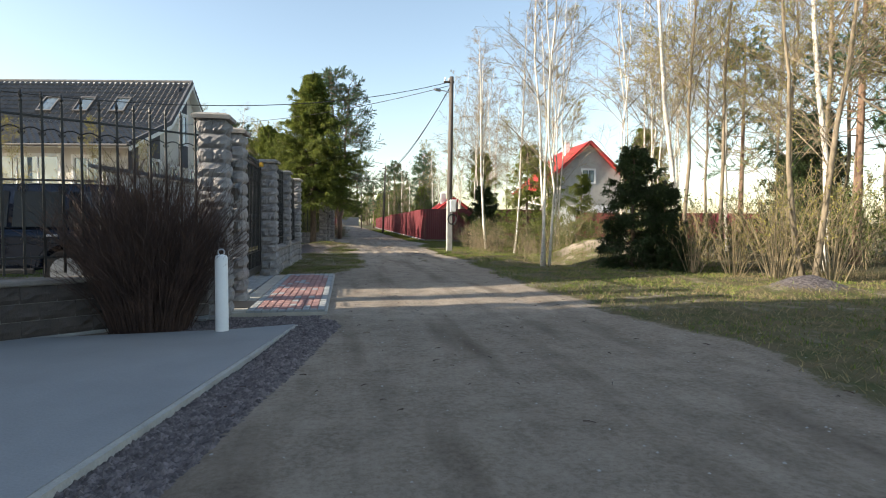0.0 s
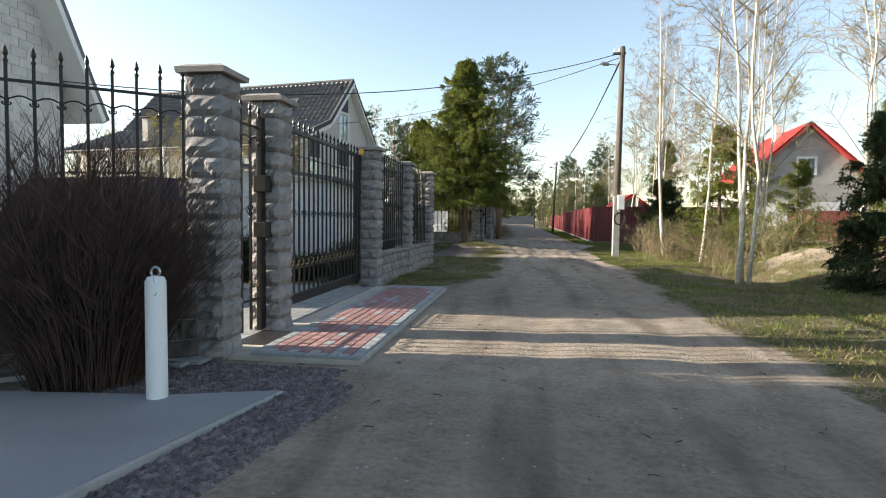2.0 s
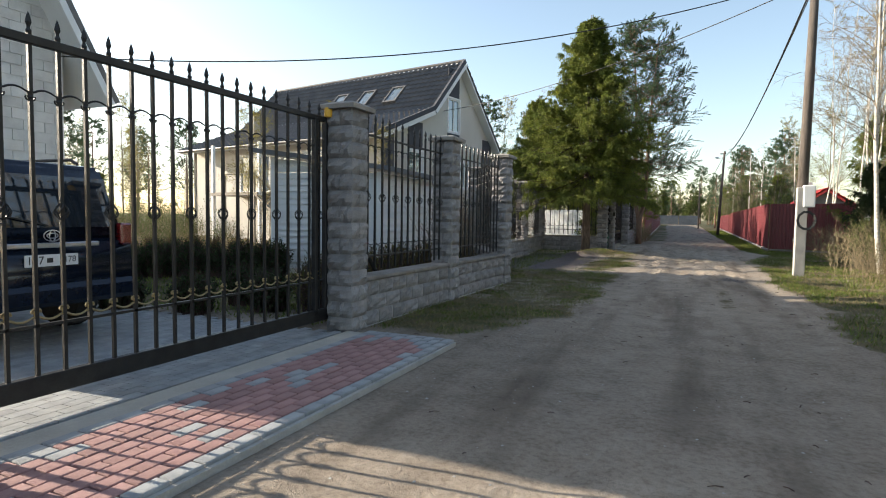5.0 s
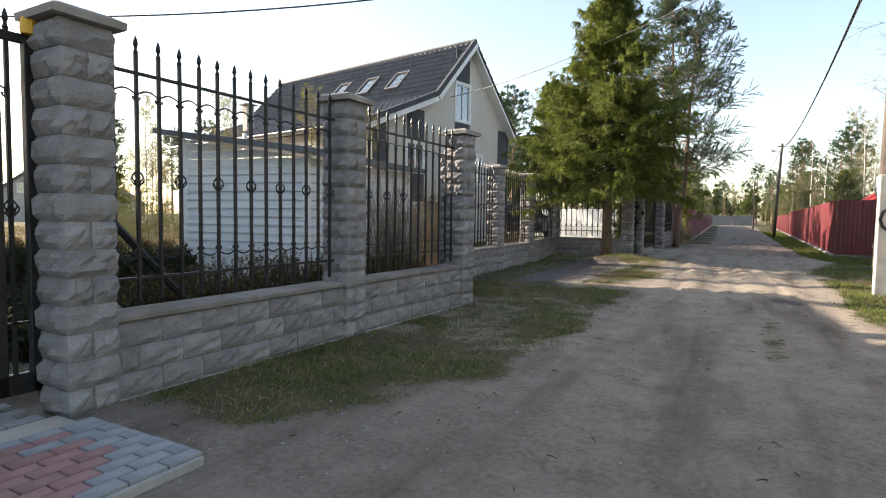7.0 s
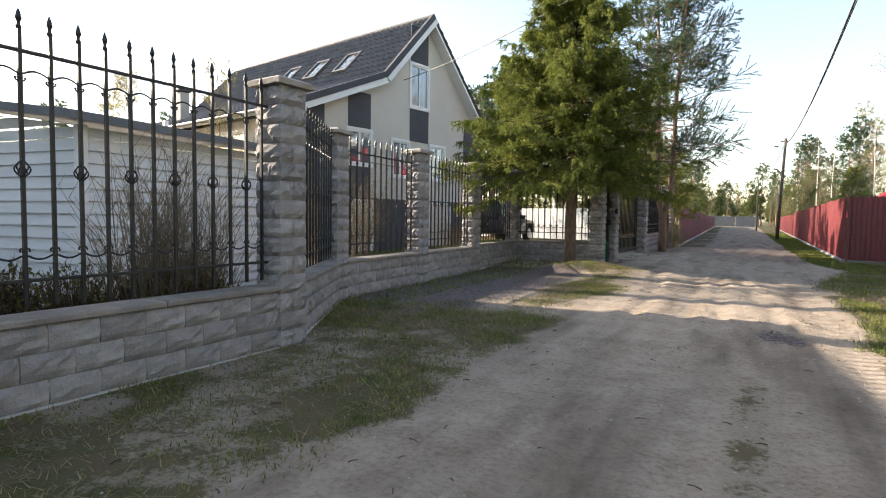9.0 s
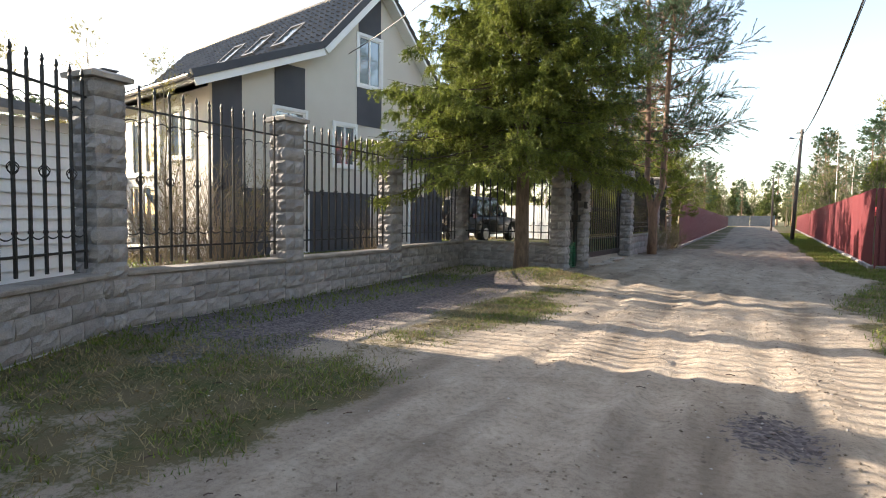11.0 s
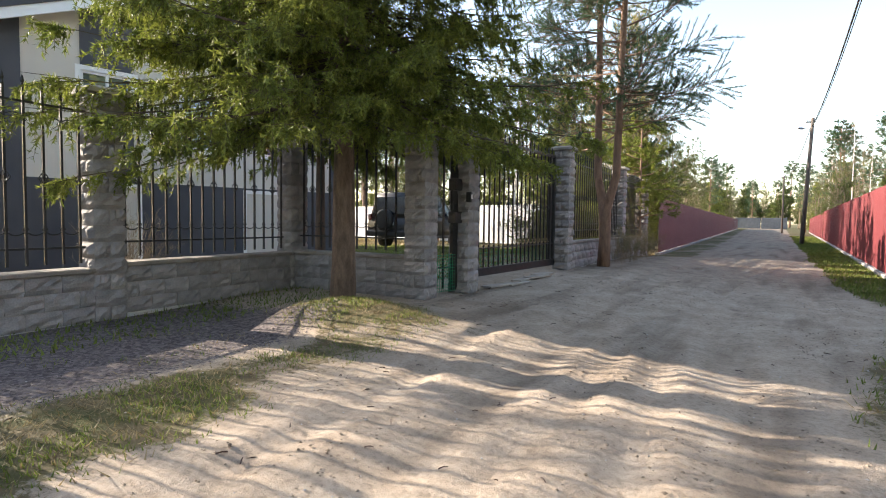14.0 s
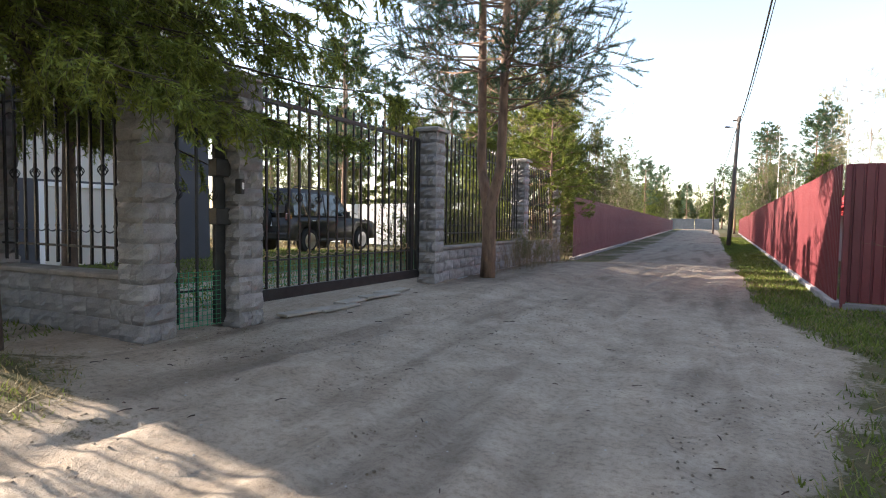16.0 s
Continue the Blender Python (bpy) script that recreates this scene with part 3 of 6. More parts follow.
def low_wall(a, b, courses=3, blocks=WALLB, label="low wall of grey split-faced blocks with capping"):
    """A low wall from a to b (its middle line), with a capping."""
    d = Vector((b[0] - a[0], b[1] - a[1], 0))
    n = d.length
    w = thing("low_wall", pose(a[0], a[1], -0.05 + float(rise((a[0] + b[0]) / 2, (a[1] + b[1]) / 2)), 0, 0, math.degrees(math.atan2(d.y, d.x))), label, "wall", "low walls along the lane")
    part("core", Geo().box(0, -0.115, 0, n, 0.115, courses * COURSE + 0.05), MORTAR, w)
    part("plinth", Geo().box(0, -0.165, -0.1, n, 0.165, 0.055, 0.012), CONCRETE, w, "pale concrete footing")
    cnt = max(1, round(n / 0.345))
    for c in range(courses):
        x, cells = 0.0, []
        if c % 2:
            cells.append((0, 0.5))
            x = 0.5
        while x < cnt - 1e-6:
            cells.append((x, min(1.0, cnt - x)))
            x += 1
        for x, s in cells:
            part("block", blocks[pick.randrange(6)], STONE, w,
                 m=Matrix.Translation((x * n / cnt + 0.004, -0.13, 0.05 + c * COURSE)) @ Matrix.Diagonal(((n / cnt * s - 0.008) / 0.335, 1, 1, 1)))
    top = 0.05 + courses * COURSE
    m = max(1, round(n / 1.1))
    for i in range(m):
        part("coping", Geo().box(i * n / m + 0.003, -0.165, top, (i + 1) * n / m - 0.003, 0.165, top + 0.055, 0.012), COPING, w)
    return w


# ---- wrought iron ----
def bar_mesh(z0, z1, r=0.012):
    """A square bar with a spear point, foot at z0 and tip at z1."""
    g = Geo()
    g.box(-r, -r, z0, r, r, z1 - 0.13)
    g.lathe([(0.017, z1 - 0.14), (0.02, z1 - 0.125), (0.012, z1 - 0.11), (0.011, z1 - 0.095), (0.021, z1 - 0.07), (0.014, z1 - 0.035), (0.001, z1)], 6)
    return g.mesh("bar", IRON)


def scroll_mesh(w, mat=None, thick=0.0072):
    """A C-scroll that spans the gap of width w between two bars, its middle up."""
    g = Geo()
    half = []
    for i in range(15):
        t = i / 14
        if t < 0.5:
            u = t / 0.5
            half.append((w * 0.42 * u, 0, 0.045 - 0.03 * u * u))
        else:
            u = (t - 0.5) / 0.5
            ang = math.pi / 2 - 5.2 * u
            rr = 0.033 * (1 - 0.62 * u)
            half.append((w * 0.42 + math.cos(ang) * rr, 0, -0.012 + math.sin(ang) * rr))
    g.tube([(-x, y, z) for x, y, z in half[:0:-1]] + half, thick, 4)
    return g.mesh("scroll", mat or IRON)


def basket_mesh():
    """Six twisted wires that meet in a small turned knob above and below."""
    g = Geo()
    for k in range(6):
        pts = [(0, 0, -0.066)]
        for i in range(9):
            t = i / 8
            a = 6.2832 * k / 6 + 1.6 * t
            r = 0.006 + 0.04 * math.sin(math.pi * t)
            pts.append((r * math.cos(a), r * math.sin(a), -0.06 + 0.12 * t))
        g.tube(pts + [(0, 0, 0.066)], [0.0] + [0.0052] * 9 + [0.0], 4)
    for z in (-0.066, 0.066):
        q = 1 if z > 0 else -1
        g.lathe([(0.0, z), (0.014, z + q * 0.006), (0.017, z + q * 0.016), (0.009, z + q * 0.03)], 8)
    return g.weld().mesh("basket_knot", IRON)


def collar_mesh():
    return Geo().lathe([(0.01, -0.022), (0.02, -0.014), (0.016, 0), (0.02, 0.014), (0.01, 0.022)], 8).mesh("collar", IRON)


BASKET, COLLAR = basket_mesh(), collar_mesh()
BARS, SCROLLS = {}, {}


def ironwork(p, x0, x1, z0, tip, rails, rows, knot, pitch=0.188, knots_from=0, gilt=False, iron=IRON):
    """Bars, rails, scroll rows and basket knots along local x from x0 to x1. rows: (height, +1 up or -1 down)."""
    n = max(2, round((x1 - x0) / pitch))
    w = (x1 - x0) / n
    key = (round(z0, 2), round(tip, 2))
    if key not in BARS:
        BARS[key] = bar_mesh(z0, tip)
    sk = round(w, 3)
    if sk not in SCROLLS:
        SCROLLS[sk] = scroll_mesh(w), scroll_mesh(w, BRASS, 0.0085)
    for i in range(n):
        x = x0 + (i + 0.5) * w
        part("bar", BARS[key], iron, p, m=pose(x, 0, 0))
        if knot and i % 2 == knots_from:
            part("basket_knot", BASKET, iron, p, m=pose(x, 0, knot))
        for z, _ in rows[:1]:
            part("collar", COLLAR, iron, p, m=pose(x, 0, z))
        if i < n - 1:
            for z, up in rows:
                part("scroll", SCROLLS[sk][1 if gilt and z < 1 else 0], iron, p, m=pose(x + w / 2, 0, z, 0, 0 if up > 0 else 180))
    for z, r in rails:
        part("rail", Geo().box(x0 - 0.02, -0.006, z - r, x1 + 0.02, 0.022, z + r, 0.003), iron, p)


def fence_panel(a, b, z0=0.68, tip=2.69, rails=((2.41, 0.012), (0.86, 0.012)), rows=((2.24, 1), (1.05, -1)), knot=1.62, label="black wrought-iron fence panel with spear points and scrolls", pitch=0.188, kf=1):
    d = Vector((b[0] - a[0], b[1] - a[1], 0))
    p = thing("fence_panel", pose(a[0], a[1], float(rise((a[0] + b[0]) / 2, (a[1] + b[1]) / 2)), 0, 0, math.degrees(math.atan2(d.y, d.x))), label, "fence", "wrought-iron panels")
    ironwork(p, 0, d.length, z0, tip, rails, rows, knot, pitch, kf)
    return p


def sliding_gate(x, y0, y1, label, brace=False, turn=0.0):
    p = thing("sliding_gate", pose(x, y0, float(rise(x, (y0 + y1) / 2)), 0, 0, 90 - turn), label, "gate")
    L = y1 - y0
    ironwork(p, 0.08, L - 0.1, 0.24, 2.68, (), ((2.14, 1), (0.69, -1)), 1.38, 0.183, gilt=True)
    part("bottom_beam", Geo().box(0, -0.03, 0.13, L, 0.03, 0.27, 0.006), IRON, p)
    part("top_beam", Geo().box(0, -0.022, 2.47, L, 0.022, 2.53, 0.006), IRON, p)
    part("mid_rail", Geo().box(0, -0.012, 0.6, L, 0.012, 0.62), IRON, p)
    part("end_post", Geo().box(0, -0.03, 0.13, 0.06, 0.03, 2.5, 0.006), IRON, p)
    part("end_post", Geo().box(L - 0.1, -0.03, 0.13, L - 0.02, 0.03, 2.5, 0.006), IRON, p)
    part("end_post", Geo().box(L - 0.3, -0.03, 0.13, L - 0.24, 0.03, 2.5, 0.006), IRON, p)
    if brace:
        part("brace", Geo().tube([(L + 0.05, 0.0, 1.75), (L + 1.35, 0.0, 0.35)], 0.03, 6), IRON, p, "dark diagonal steel brace")
    return p


# ---- roofs and walls of houses ----
def tile_roof(a, b, c, d, mat=ROOF, wave=0.3, row=0.38, amp=0.05, step_up=0.045):
    """A tiled slope from eave a-b to ridge d-c: waves along the eave, steps up the slope."""
    a, b, c, d = (Vector(p) for p in (a, b, c, d))
    nrm = (b - a).cross(d - a).normalized()
    nu = max(4, int((b - a).length / wave) * 4)
    nr = max(2, int((d - a).length / row))
    g = Geo()
    for j in range(nr):
        for q, lift in ((0, step_up), (1, 0.0)):
            v = (j + q) / nr
            for i in range(nu + 1):
                u = i / nu
                p = (a.lerp(b, u)).lerp(d.lerp(c, u), v)
                g.v.append(tuple(p + nrm * (amp * math.cos(i * math.pi / 2) + lift)))
    k = nu + 1
    for j in range(2 * nr - 1):
        g.f += [(j * k + i, j * k + i + 1, (j + 1) * k + i + 1, (j + 1) * k + i) for i in range(nu)]
    return g


def window_set(parent, cx, cz, w, h, plane, frame_mat=WHITE, mull=(1, 0), name="window", surround=0.1, glassm=GLASS):
    """A window in the local plane given by plane(u, z, out) -> point: surround, frame, panes and sill."""
    win = part(name, framed(plane, cx - w / 2 - surround, cz - h / 2 - surround, cx + w / 2 + surround, cz + h / 2 + surround, surround, 0.0, 0.05), frame_mat, parent, "white window with surround")
    part("frame", framed(plane, cx - w / 2, cz - h / 2, cx + w / 2, cz + h / 2, 0.055, -0.04, 0.02), frame_mat, win)
    nv, nh = mull
    for i in range(nv + 1):
        for j in range(nh + 1):
            u0, u1 = cx - w / 2 + w * i / (nv + 1), cx - w / 2 + w * (i + 1) / (nv + 1)
            z0, z1 = cz - h / 2 + h * j / (nh + 1), cz - h / 2 + h * (j + 1) / (nh + 1)
            part("pane", slab(plane, u0 + 0.02, z0 + 0.02, u1 - 0.02, z1 - 0.02, -0.03, -0.022), glassm, win)
    for i in range(1, nv + 1):
        u = cx - w / 2 + w * i / (nv + 1)
        part("mullion", slab(plane, u - 0.03, cz - h / 2 + 0.05, u + 0.03, cz + h / 2 - 0.05, -0.02, 0.015), frame_mat, win)
    return win


def slab(plane, u0, z0, u1, z1, o0, o1):
    v = [plane(u, z, o) for o in (o0, o1) for u, z in ((u0, z0), (u1, z0), (u1, z1), (u0, z1))]
    return Geo().add(v, [(3, 2, 1, 0), (4, 5, 6, 7), (0, 1, 5, 4), (1, 2, 6, 5), (2, 3, 7, 6), (3, 0, 4, 7)])


def framed(plane, u0, z0, u1, z1, t, o0, o1):
    g = Geo()
    for a in ((u0, z0, u1, z0 + t), (u0, z1 - t, u1, z1), (u0, z0 + t, u0 + t, z1 - t), (u1 - t, z0 + t, u1, z1 - t)):
        s = slab(plane, *a, o0, o1)
        g.add(s.v, s.f)
    return g


def holed(plane, outline, holes, o0, o1):
    """A wall face with thickness: outline (u, z) polygon convex, rectangular holes cut right through, built in strips."""
    us = sorted({u for u, _ in outline} | {h[0] for h in holes} | {h[2] for h in holes})
    k = len(outline)
    g = Geo()

    def span(u):
        zs = []
        for i in range(k):
            (a, za), (b, zb) = outline[i], outline[(i + 1) % k]
            if abs(a - b) < 1e-9:
                if abs(a - u) < 1e-9:
                    zs += [za, zb]
            elif min(a, b) - 1e-9 <= u <= max(a, b) + 1e-9:
                zs.append(za + (zb - za) * (u - a) / (b - a))
        return min(zs), max(zs)

    for ua, ub in zip(us, us[1:]):
        um = (ua + ub) / 2
        e = 1e-6
        lo = (span(ua + e)[0], span(ub - e)[0])
        hi = (span(ua + e)[1], span(ub - e)[1])
        cur = lo
        cuts = sorted((h[1], h[3]) for h in holes if h[0] <= um <= h[2])
        pieces = []
        for z0, z1 in cuts:
            pieces.append((cur, (z0, z0)))
            cur = (z1, z1)
        pieces.append((cur, hi))
        for (a0, b0), (a1, b1) in pieces:
            v = [plane(ua, a0, o0), plane(ub, b0, o0), plane(ub, b1, o0), plane(ua, a1, o0), plane(ua, a0, o1), plane(ub, b0, o1), plane(ub, b1, o1), plane(ua, a1, o1)]
            g.add(v, [(3, 2, 1, 0), (4, 5, 6, 7), (0, 1, 5, 4), (1, 2, 6, 5), (2, 3, 7, 6), (3, 0, 4, 7)])
    return g.weld()


# house with the dark tiled roof: local x out of the gable, local y along it
def tiled_house():
    h = thing("house", pose(-9.55, 31.9, 0, 0, 0, -9.7), "beige plastered house with slate panels and dark tiled roof", "house")
    L = 13.3                                   # depth behind the gable
    gable = lambda u, z, o: (o, u, z)
    holes = [(-1.45, 3.2, -0.4, 4.35), (0.75, 2.9, 1.6, 4.2), (2.95, 2.9, 3.8, 4.2), (1.75, 5.65, 2.75, 7.25)]
    part("gable_wall", holed(gable, [(-3.3, -0.1), (6.1, -0.1), (6.1, 5.35), (2.6, 8.95), (0.0, 6.3), (-3.3, 5.0)], holes, -0.3, 0.0), PLASTER, h)
    part("plinth", holed(gable, [(-3.35, -0.1), (6.15, -0.1), (6.15, 2.0), (-3.35, 2.0)], [(-1.35, 0.1, -0.25, 1.95), (2.3, 0.0, 4.3, 1.95)], -0.28, 0.03), DARKPLASTER, h, "slate grey plinth")
    for u0, z0, u1, z1 in ((-3.35, 2.0, -2.5, 5.2), (-1.45, 4.45, -0.4, 5.7), (-1.45, 2.0, -0.4, 3.1), (1.7, 4.3, 2.8, 5.55), (1.75, 7.35, 2.75, 8.75), (5.2, 2.0, 6.13, 5.6)):
        part("wall_panel", slab(gable, u0, z0, u1, z1, -0.01, 0.025), DARKPLASTER, h, "dark slate plaster panel")
    for u0, z0, u1, z1 in holes:
        window_set(h, (u0 + u1) / 2, (z0 + z1) / 2, u1 - u0, z1 - z0, gable)
    for u0, u1 in ((-1.35, -0.25), (2.3, 4.3)):
        d = part("door", framed(gable, u0, 0.05, u1, 1.95, 0.09, -0.1, 0.05), WHITE, h, "white framed door")
        part("door_leaf", slab(gable, u0 + 0.09, 0.05, u1 - 0.09, 1.86, -0.08, -0.03), WHITE, d)
    # side walls and back
    south = lambda u, z, o: (-u, -3.3 - o, z)
    sh = [(1.3, 2.9, 2.6, 4.25), (3.3, 2.5, 6.3, 4.3), (7.2, 2.5, 9.4, 4.3), (3.6, 0.2, 5.6, 2.1)]
    part("side_wall", holed(south, [(0.3, -0.1), (L, -0.1), (L, 4.7), (0.3, 4.7)], sh, -0.3, 0.0), PLASTER, h)
    for u0, z0, u1, z1 in sh:
        window_set(h, (u0 + u1) / 2, (z0 + z1) / 2, u1 - u0, z1 - z0, south, mull=(2 if u1 - u0 > 2 else 1, 0))
    part("side_wall", Geo().box(-L, 5.8, -0.1, -0.3, 6.1, 5.3), PLASTER, h)
    part("back_wall", Geo().add([(-L, -3.3, -0.1), (-L, 6.1, -0.1), (-L, 6.1, 5.3), (-L, 2.6, 8.9), (-L, 0, 6.2), (-L, -3.3, 4.9), (-L - 0.3, -3.3, -0.1), (-L - 0.3, 6.1, -0.1), (-L - 0.3, 6.1, 5.3), (-L - 0.3, 2.6, 8.9), (-L - 0.3, 0, 6.2), (-L - 0.3, -3.3, 4.9)],
         [(0, 1, 2, 3, 4, 5), (11, 10, 9, 8, 7, 6)]), PLASTER, h)
    part("floor_slab", Geo().box(-L, -3.0, 2.4, -0.3, 5.8, 2.6), CONCRETE, h)
    # roof: two steep slopes, and a shallower one over the porch side
    e = 0.42
    slopes = (((-L - e, -0.05, 6.42), (e, -0.05, 6.42), (e, 2.6, 9.2), (-L - e, 2.6, 9.2)),
              ((e, 6.55, 5.1), (-L - e, 6.55, 5.1), (-L - e, 2.6, 9.2), (e, 2.6, 9.2)),
              ((-L - e, -4.1, 4.75), (e, -4.1, 4.75), (e, -0.05, 6.42), (-L - e, -0.05, 6.42)))
    roof = None
    for s in slopes:
        r = part("roof", tile_roof(*s), ROOF, h, "dark grey profiled roof tiles", smooth=False)
        roof = roof or r
        a, b, c, d = (Vector(p) for p in s)
        n = (b - a).cross(d - a).normalized()
        under = Geo().add([p - n * k for k in (0.1, 0.18) for p in (a, b, c, d)], [(3, 2, 1, 0), (4, 5, 6, 7), (0, 1, 5, 4), (1, 2, 6, 5), (2, 3, 7, 6), (3, 0, 4, 7)])
        part("soffit", under, WHITE, h, "white boarded soffit")
        verge = Geo()
        for p, q in ((b, c),):
            o = Vector((0.03, 0, 0))
            verge.add([p - n * 0.3 - o, q - n * 0.3 - o, q - n * 0.3 + o, p - n * 0.3 + o, p - n * 0.1 - o, q - n * 0.1 - o, q - n * 0.1 + o, p - n * 0.1 + o],
                      [(3, 2, 1, 0), (4, 5, 6, 7), (0, 1, 5, 4), (1, 2, 6, 5), (2, 3, 7, 6), (3, 0, 4, 7)])
        part("verge_board", verge, WHITE, h)
        cap = Geo()
        o = Vector((0.06, 0, 0))
        cap.add([b - n * 0.1 - o, c - n * 0.1 - o, c - n * 0.1 + o, b - n * 0.1 + o, b + n * 0.11 - o, c + n * 0.11 - o, c + n * 0.11 + o, b + n * 0.11 + o],
                [(3, 2, 1, 0), (4, 5, 6, 7), (0, 1, 5, 4), (1, 2, 6, 5), (2, 3, 7, 6), (3, 0, 4, 7)])
        part("verge_cap", cap, DARKPLASTER, h, "dark metal verge flashing")
    part("ridge_cap", Geo().tube([(-L - e, 2.6, 9.2), (e, 2.6, 9.2)], 0.1, 8), ROOF, h)
    part("gutter", Geo().tube([(-L - e, -4.15, 4.7), (e, -4.15, 4.7)], 0.065, 8), ROOF, h)
    for k in range(3):                         # roof windows in the steep slope over the porch side
        u = -3.2 - k * 1.95
        p0, p1 = Vector((0, 0.55, 7.05)), Vector((0, 1.45, 7.99))
        n = Vector((0, -0.724, 0.69))
        def sk(a, s, o, u=u, p0=p0, p1=p1, n=n):
            return tuple(Vector((u + a, 0, 0)) + p0.lerp(p1, s) + n * o)
        w = part("roof_window", framed(sk, 0, 0, 0.85, 1.0, 0.08, 0.02, 0.13), ROOF, h, "roof window with dark frame")
        part("pane", slab(sk, 0.07, 0.07, 0.78, 0.93, 0.06, 0.075), SKYGLASS, w)
    ch = part("chimney", Geo().box(-9.3, -2.9, 5.0, -8.9, -2.5, 6.5, 0.02), BLOCKGREY, h)
    part("chimney_cap", Geo().box(-9.4, -3.0, 6.55, -8.8, -2.4, 6.6), DARKPLASTER, ch)
    # porch stair along the side wall
    st = part("stair", Geo(), WOODGREY, h, "outside timber stair with handrail")
    for k in range(12):
        part("step", Geo().box(-3.0 - k * 0.27, -5.0, 0.15 + k * 0.185, -2.75 - k * 0.27, -3.8, 0.2 + k * 0.185), WOODGREY, st)
    for y in (-5.0, -3.8):
        part("stringer", Geo().tube([(-2.7, y, 0.05), (-6.2, y, 2.35)], 0.07, 4), WOODGREY, st)
    part("handrail", Geo().tube([(-2.7, -5.0, 0.95), (-6.2, -5.0, 3.25), (-8.5, -5.0, 3.25)], 0.03, 6), DARKPLASTER, st)
    part("landing", Geo().box(-9.5, -5.05, 2.25, -5.9, -3.3, 2.4), WOODGREY, st)
    for x in (-2.8, -4.5, -6.2, -8.4):
        part("post", Geo().box(x - 0.05, -5.05, 0.0, x + 0.05, -4.95, 3.2 if x < -6 else 1.0 + (-2.7 - x) * 0.66), WOODGREY, st)
    for x in (-5.9, -9.4):
        part("porch_post", Geo().box(x - 0.07, -5.0, 0, x + 0.07, -4.86, 4.7), WHITE, h)
    return h


tiled_house()


# white brick house beside the courtyard
def brick_house():
    h = thing("house", pose(-10.25, 15.6, 0, 0, 0, 0), "white brick house with steep roof and white eaves", "house")
    g = lambda u, z, o: (o, -u, z)
    W = 5.0
    hole = [(2.35, 2.3, 3.5, 3.9)]
    wall = part("gable_wall", holed(g, [(0, -0.1), (W, -0.1), (W, 5.0), (W / 2, 9.4), (0, 5.0)], hole, -0.3, 0.0), BRICKWHITE, h)
    window_set(h, 2.92, 3.1, 1.15, 1.6, g, DARKPLASTER, (1, 0), surround=0.06)
    for y in (0, -W):
        part("side_wall", Geo().box(-9, y - (0.0 if y else 0.3), -0.1, -0.3, y + (0.3 if y else 0.0), 5.0), BRICKWHITE, h)
    part("back_wall", Geo().box(-9.3, -W, -0.1, -9, 0, 5.2), BRICKWHITE, h)
    for s in (0, 1):
        ey = 0.75 if not s else -W - 0.75
        p = [Vector(q) for q in ((0.6, ey, 3.75), (-9.5, ey, 3.75), (-9.5, -W / 2, 9.65), (0.6, -W / 2, 9.65))]
        n = (p[1] - p[0]).cross(p[3] - p[0]).normalized()
        n = n if n.z > 0 else -n
        sheet = lambda a, b: Geo().add([q + n * k for k in (a, b) for q in p], [(3, 2, 1, 0), (4, 5, 6, 7), (0, 1, 5, 4), (1, 2, 6, 5), (2, 3, 7, 6), (3, 0, 4, 7)])
        part("roof", sheet(0.0, 0.12), ROOF, h)
        part("soffit", sheet(-0.14, -0.004), WHITE, h, "white soffit")
    # unseen rear wing, added to shade the lane at about y 17 to 19
    part("wing_wall", Geo().box(-10.0, -2.6, -0.1, -5.4, 1.55, 5.8), BRICKWHITE, h)
    part("shade_wing_roof", Geo().add([(-5.0, -2.9, 5.7), (-5.0, 1.7, 5.7), (-10.4, 1.7, 5.7), (-10.4, -2.9, 5.7), (-7.7, -2.9, 7.6), (-7.7, 1.7, 7.6)], [(0, 1, 5, 4), (2, 3, 4, 5), (0, 4, 3), (1, 2, 5), (3, 2, 1, 0)]), ROOF, h)
    rows = []
    for r in range(34):                         # courses of the gable wall that show over the fence
        z = 2.15 + r * 0.21
        for c in range(12):
            u = c * 0.405 - (0.2 if r % 2 else 0)
            lim = 0.0 if z < 5.0 else (z - 4.85) / 2.0
            u0, u1 = max(u, lim + 0.03), min(u + 0.39, W - lim - 0.03)
            if u1 - u0 < 0.08 or (u1 > 2.29 and u0 < 3.56 and 2.05 < z < 3.95):
                continue
            rows.append((u0, u1, z))
    for u0, u1, z in rows:
        part("brick", slab(g, u0, z, u1, z + 0.196, 0.002, 0.018), BRICKWHITE, wall)
    return h


brick_house()


